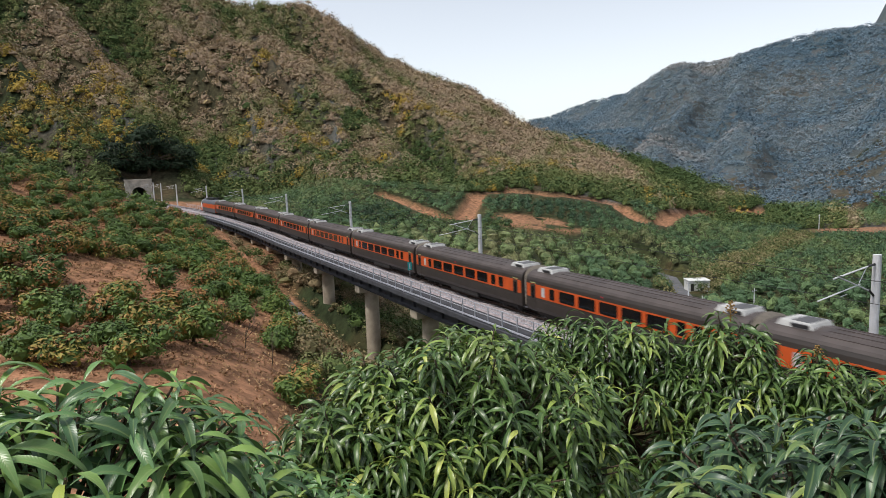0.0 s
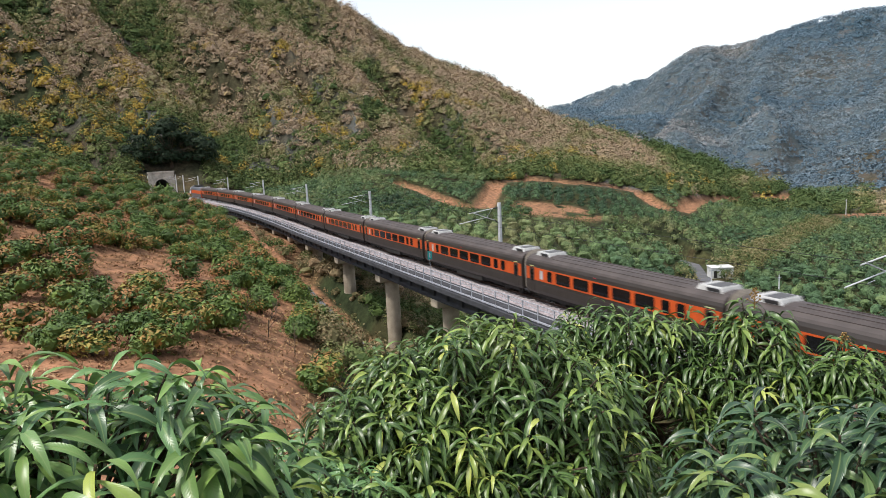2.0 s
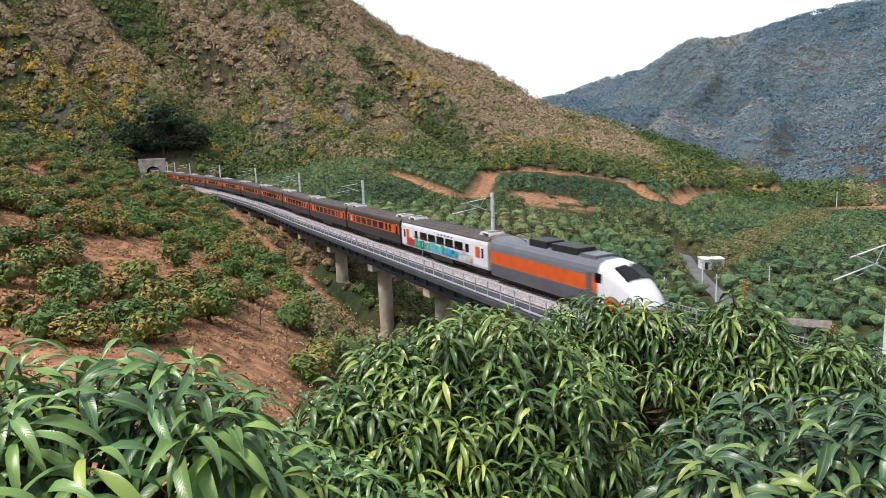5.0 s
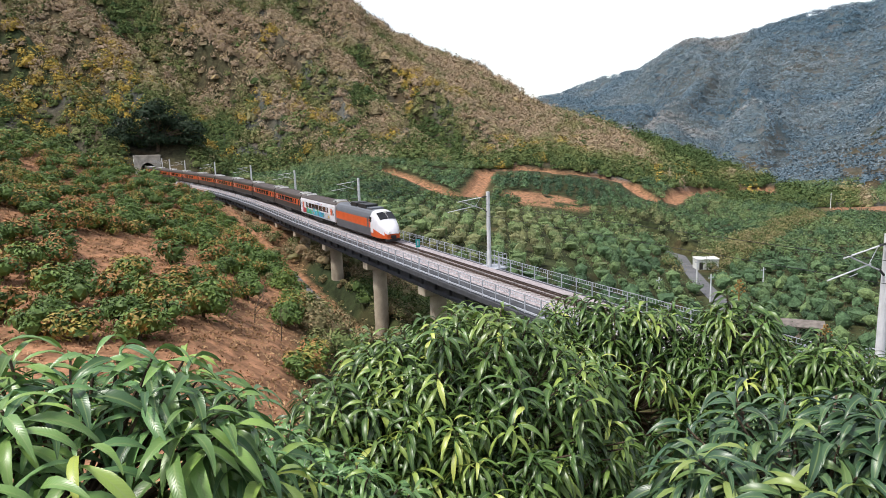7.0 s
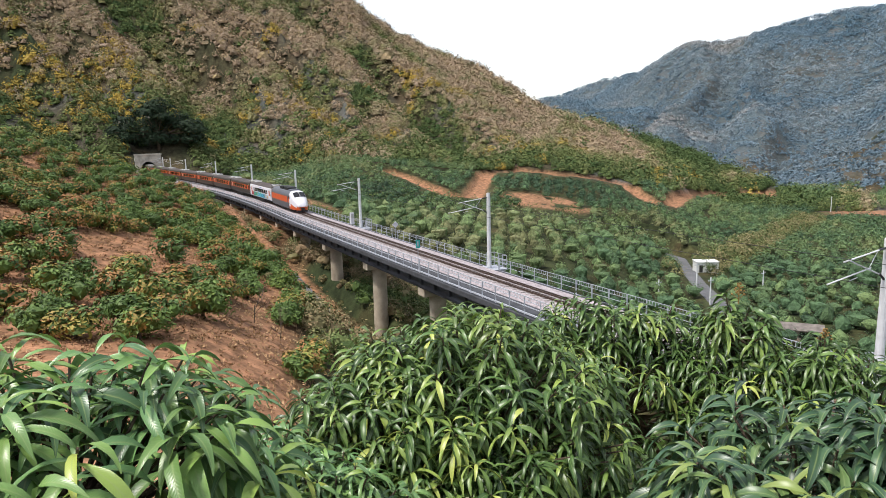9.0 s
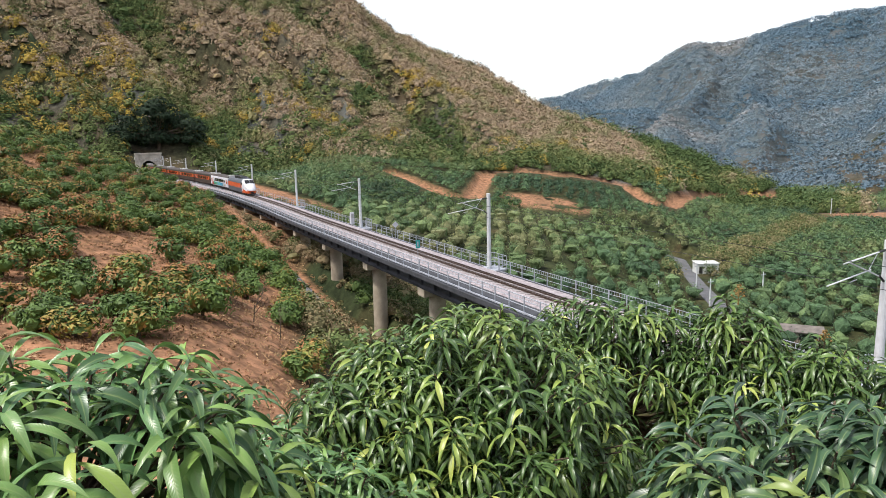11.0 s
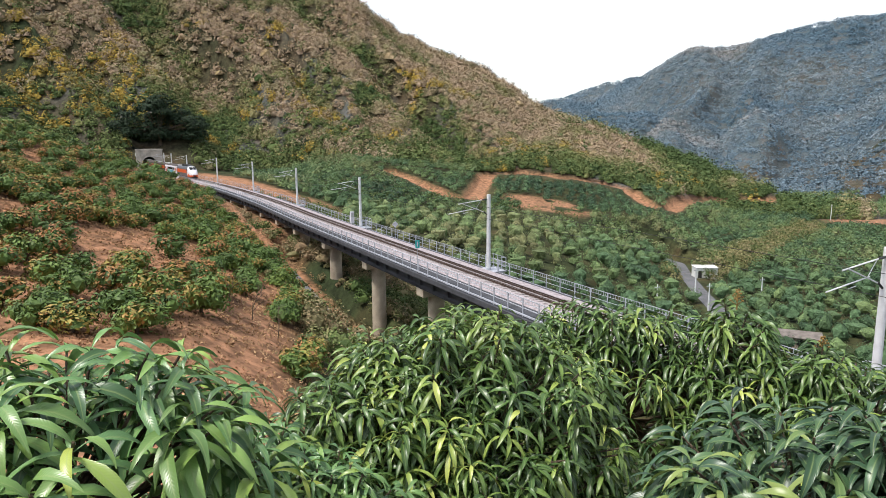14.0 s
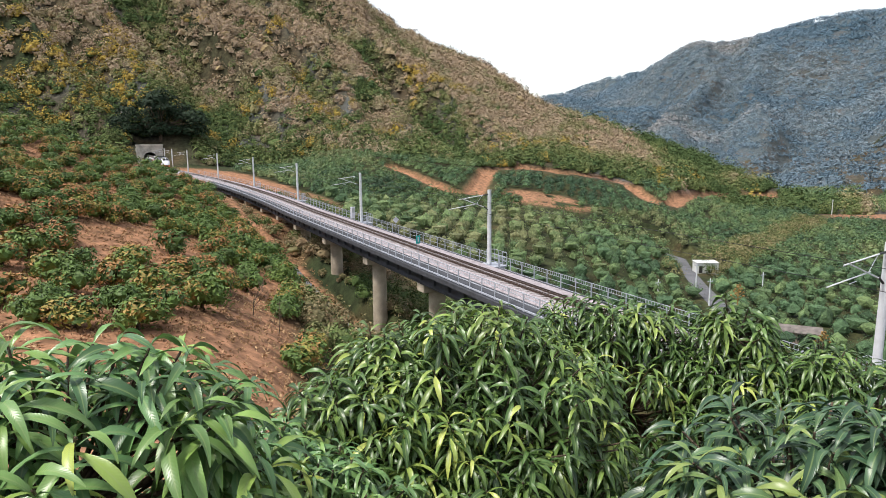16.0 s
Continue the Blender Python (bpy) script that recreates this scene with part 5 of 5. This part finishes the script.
def hut():
    x, y, z = place(48.75, 181)
    v = thing("farm_hut", "small white farm hut with a flat roof by the road", "hut", loc=(x, y, z))
    v.rotation_euler[2] = radians(-30)
    b = bmesh.new()
    box(b, -2.7, 2.7, -2.0, 2.0, -0.5, 2.6, 0.03)
    part("wall", b, WALLW, v)
    b = bmesh.new()
    box(b, -2.9, 2.9, -2.2, 2.2, 2.604, 2.75, 0.03)
    part("roof", b, WALLW, v)
    for k, (a, w, h0, h1) in enumerate(((-1.8, 0.45, 0, 1.9),)):
        b = bmesh.new()
        box(b, a - w, a + w, -2.03, -1.9, h0, h1)
        part("door" if k == 0 else "window", b, DARKHOLE, v)


def shed():
    x, y, z = place(55.5, 127)
    v = thing("old_shed", "long low brick shed with a worn dark roof", "shed", loc=(x, y, z))
    v.rotation_euler[2] = radians(-52)
    b = bmesh.new()
    box(b, -4.2, 4.2, -2, 2, -0.6, 2.1)
    part("wall", b, WALLT, v)
    b = bmesh.new()
    q = [b.verts.new(p) for p in ((-4.6, -2.6, 2.05), (4.6, -2.6, 2.05), (4.6, 0, 2.75), (-4.6, 0, 2.75), (-4.6, 2.6, 2.05), (4.6, 2.6, 2.05))]
    b.faces.new((q[0], q[1], q[2], q[3])), b.faces.new((q[3], q[2], q[5], q[4]))
    r = bmesh.ops.extrude_face_region(b, geom=b.faces[:])
    for e in r["geom"]:
        if isinstance(e, bmesh.types.BMVert):
            e.co.z += 0.12
    bmesh.ops.recalc_face_normals(b, faces=b.faces[:])
    part("roof", b, ROOFG, v)
    for a in (-2.8, -0.9, 1.2, 3.1):
        b = bmesh.new()
        box(b, a - 0.45, a + 0.45, -2.04, -1.9, 0.7, 1.7)
        part("window", b, DARKHOLE, v)


def power_pole(az, r, h):
    x, y, z = place(az, r)
    v = thing("power_pole", "grey concrete power pole with a cross-arm", "power pole", "power poles", (x, y, z))
    b = bmesh.new()
    rod(b, (0, 0, -0.4), (0, 0, h), 0.17, 0.11, 10)
    part("shaft", b, POLE, v)
    b = bmesh.new()
    box(b, -0.75, 0.75, -0.06, 0.06, h - 0.75, h - 0.62)
    part("cross_arm", b, GALV, v)
    for s in (-0.65, 0, 0.65):
        b = bmesh.new()
        rod(b, (s, 0, h - 0.62), (s, 0, h - 0.42), 0.05, 0.03, 6)
        part("insulator", b, ACWHITE, v)


def signs():
    v = thing("track_sign", "small turquoise sign on a post at the viaduct railing", "sign", loc=(25.25, 56.3, -12.25))
    b = bmesh.new()
    rod(b, (0, 0, 0), (0, 0, 2.95), 0.03, n=8)
    part("post", b, GALV, v)
    b = bmesh.new()
    box(b, -0.22, 0.22, -0.05, -0.03, 2.2, 2.98, 0.008)
    part("panel", b, TEAL, v)
    b = bmesh.new()
    box(b, -0.05, 0.05, -0.056, -0.05, 2.35, 2.85)
    part("lettering_bar", b, WHITEC, v)
    v = thing("track_sign", "white diamond sign on the viaduct railing", "sign", loc=(31.95, 78.2, -12.3))
    b = bmesh.new()
    rod(b, (0, 0, 0), (0, 0, 1.6), 0.03, n=8)
    part("post", b, GALV, v)
    b = bmesh.new()
    bmesh.ops.create_cube(b, size=1, matrix=Matrix.Translation((0, -0.05, 1.75)) @ Matrix.Rotation(radians(45), 4, "Y") @ Matrix.Diagonal((0.62, 0.03, 0.62, 1)))
    part("panel", b, WHITEC, v)
    v = thing("equipment_cabinet", "white trackside equipment cabinet on the viaduct edge", "cabinet", loc=(32.2, 96.4, -12.3))
    b = bmesh.new()
    box(b, -0.28, 0.28, -0.25, 0.25, 0, 1.75, 0.02)
    part("case", b, WHITEC, v)
    b = bmesh.new()
    box(b, -0.22, 0.22, -0.27, -0.25, 0.9, 1.6)
    part("door", b, ACWHITE, v)


def dark_tree():
    x, y, z = place(3.3, 326)
    v = thing("evergreen_tree", "large dark spreading evergreen tree above the tunnel", "tree", loc=(x, y, z))
    rng = np.random.RandomState(9)
    b = bmesh.new()
    rod(b, (0, 0, -1), (0, 0, 8), 0.9, 0.6, 10)
    c = []
    for k in range(60):
        p = Vector((rng.uniform(-19, 18), rng.uniform(-5, 8), 0))
        p.z = 2 + rng.uniform(0, 20) * (1 - abs(p.x) / 28)
        c.append(p)
        rod(b, (0, 0, 6), p, 0.3, 0.1, 5)
    part("trunk", b, BARK, v)
    vv, ff, tt = leaf_cloud(np.array([tuple(p) for p in c]), rng.uniform(3.8, 5.6, 60), 220, 0.6, np.full(60, 0.0), 77, 0.6)
    raw("crown", vv.tolist(), ff.tolist(), DARKLEAF, v, tone=tt)


DARKLEAF = foliage("dark_evergreen", ((0.0, (0.016, 0.032, 0.016)), (0.5, (0.03, 0.05, 0.022))), 0.7, 0.4, spec=0.2)


def bare_tree(x, y, h, seed):
    rng = random.Random(seed)
    v = thing("bare_tree", "thin leafless tree on the dry slope", "tree", "bare trees", (x, y, at(x, y)))
    b = bmesh.new()

    def grow(p, d, ln, r, lv):
        q = p + d * ln
        rod(b, p, q, r, r * 0.6, 5)
        if lv:
            for k in range(3 if lv > 1 else 4):
                e = (d + Vector((rng.gauss(0, 0.55), rng.gauss(0, 0.55), rng.gauss(0.1, 0.25)))).normalized()
                grow(p + d * ln * rng.uniform(0.45, 1.0), e, ln * rng.uniform(0.55, 0.8), r * 0.55, lv - 1)
    grow(Vector((0, 0, -0.1)), Vector((0.1, 0, 1)).normalized(), h * 0.42, 0.05, 4)
    part("trunk", b, BARK, v)


def wires():
    for dz, dx in ((5.3, -0.1), (6.3, 0.0)):
        v = part("catenary_wire", sweep(bmesh.new(), [(-0.012, -0.012), (0.012, -0.012), (0.012, 0.012), (-0.012, 0.012)], along(BRIDGE0, 320, 6, dz, dx)), BLACK)
        tagged(v, "thin dark overhead wire above the track", "wire", "overhead wires", kind="structure")


tunnel()
road()
hut()
shed()
for a in ((48.1, 158, 5.8), (49.2, 138, 5.7), (53.1, 163, 4.8), (57.45, 337, 7.0), (45.1, 140, 3.6)):
    power_pole(*a)
signs()
dark_tree()
for x, y, h, s in ((8.4, 50, 3.6, 1), (7.2, 53, 2.8, 2), (9.8, 47.5, 2.6, 3)):
    bare_tree(x, y, h, s)
wires()


motions()
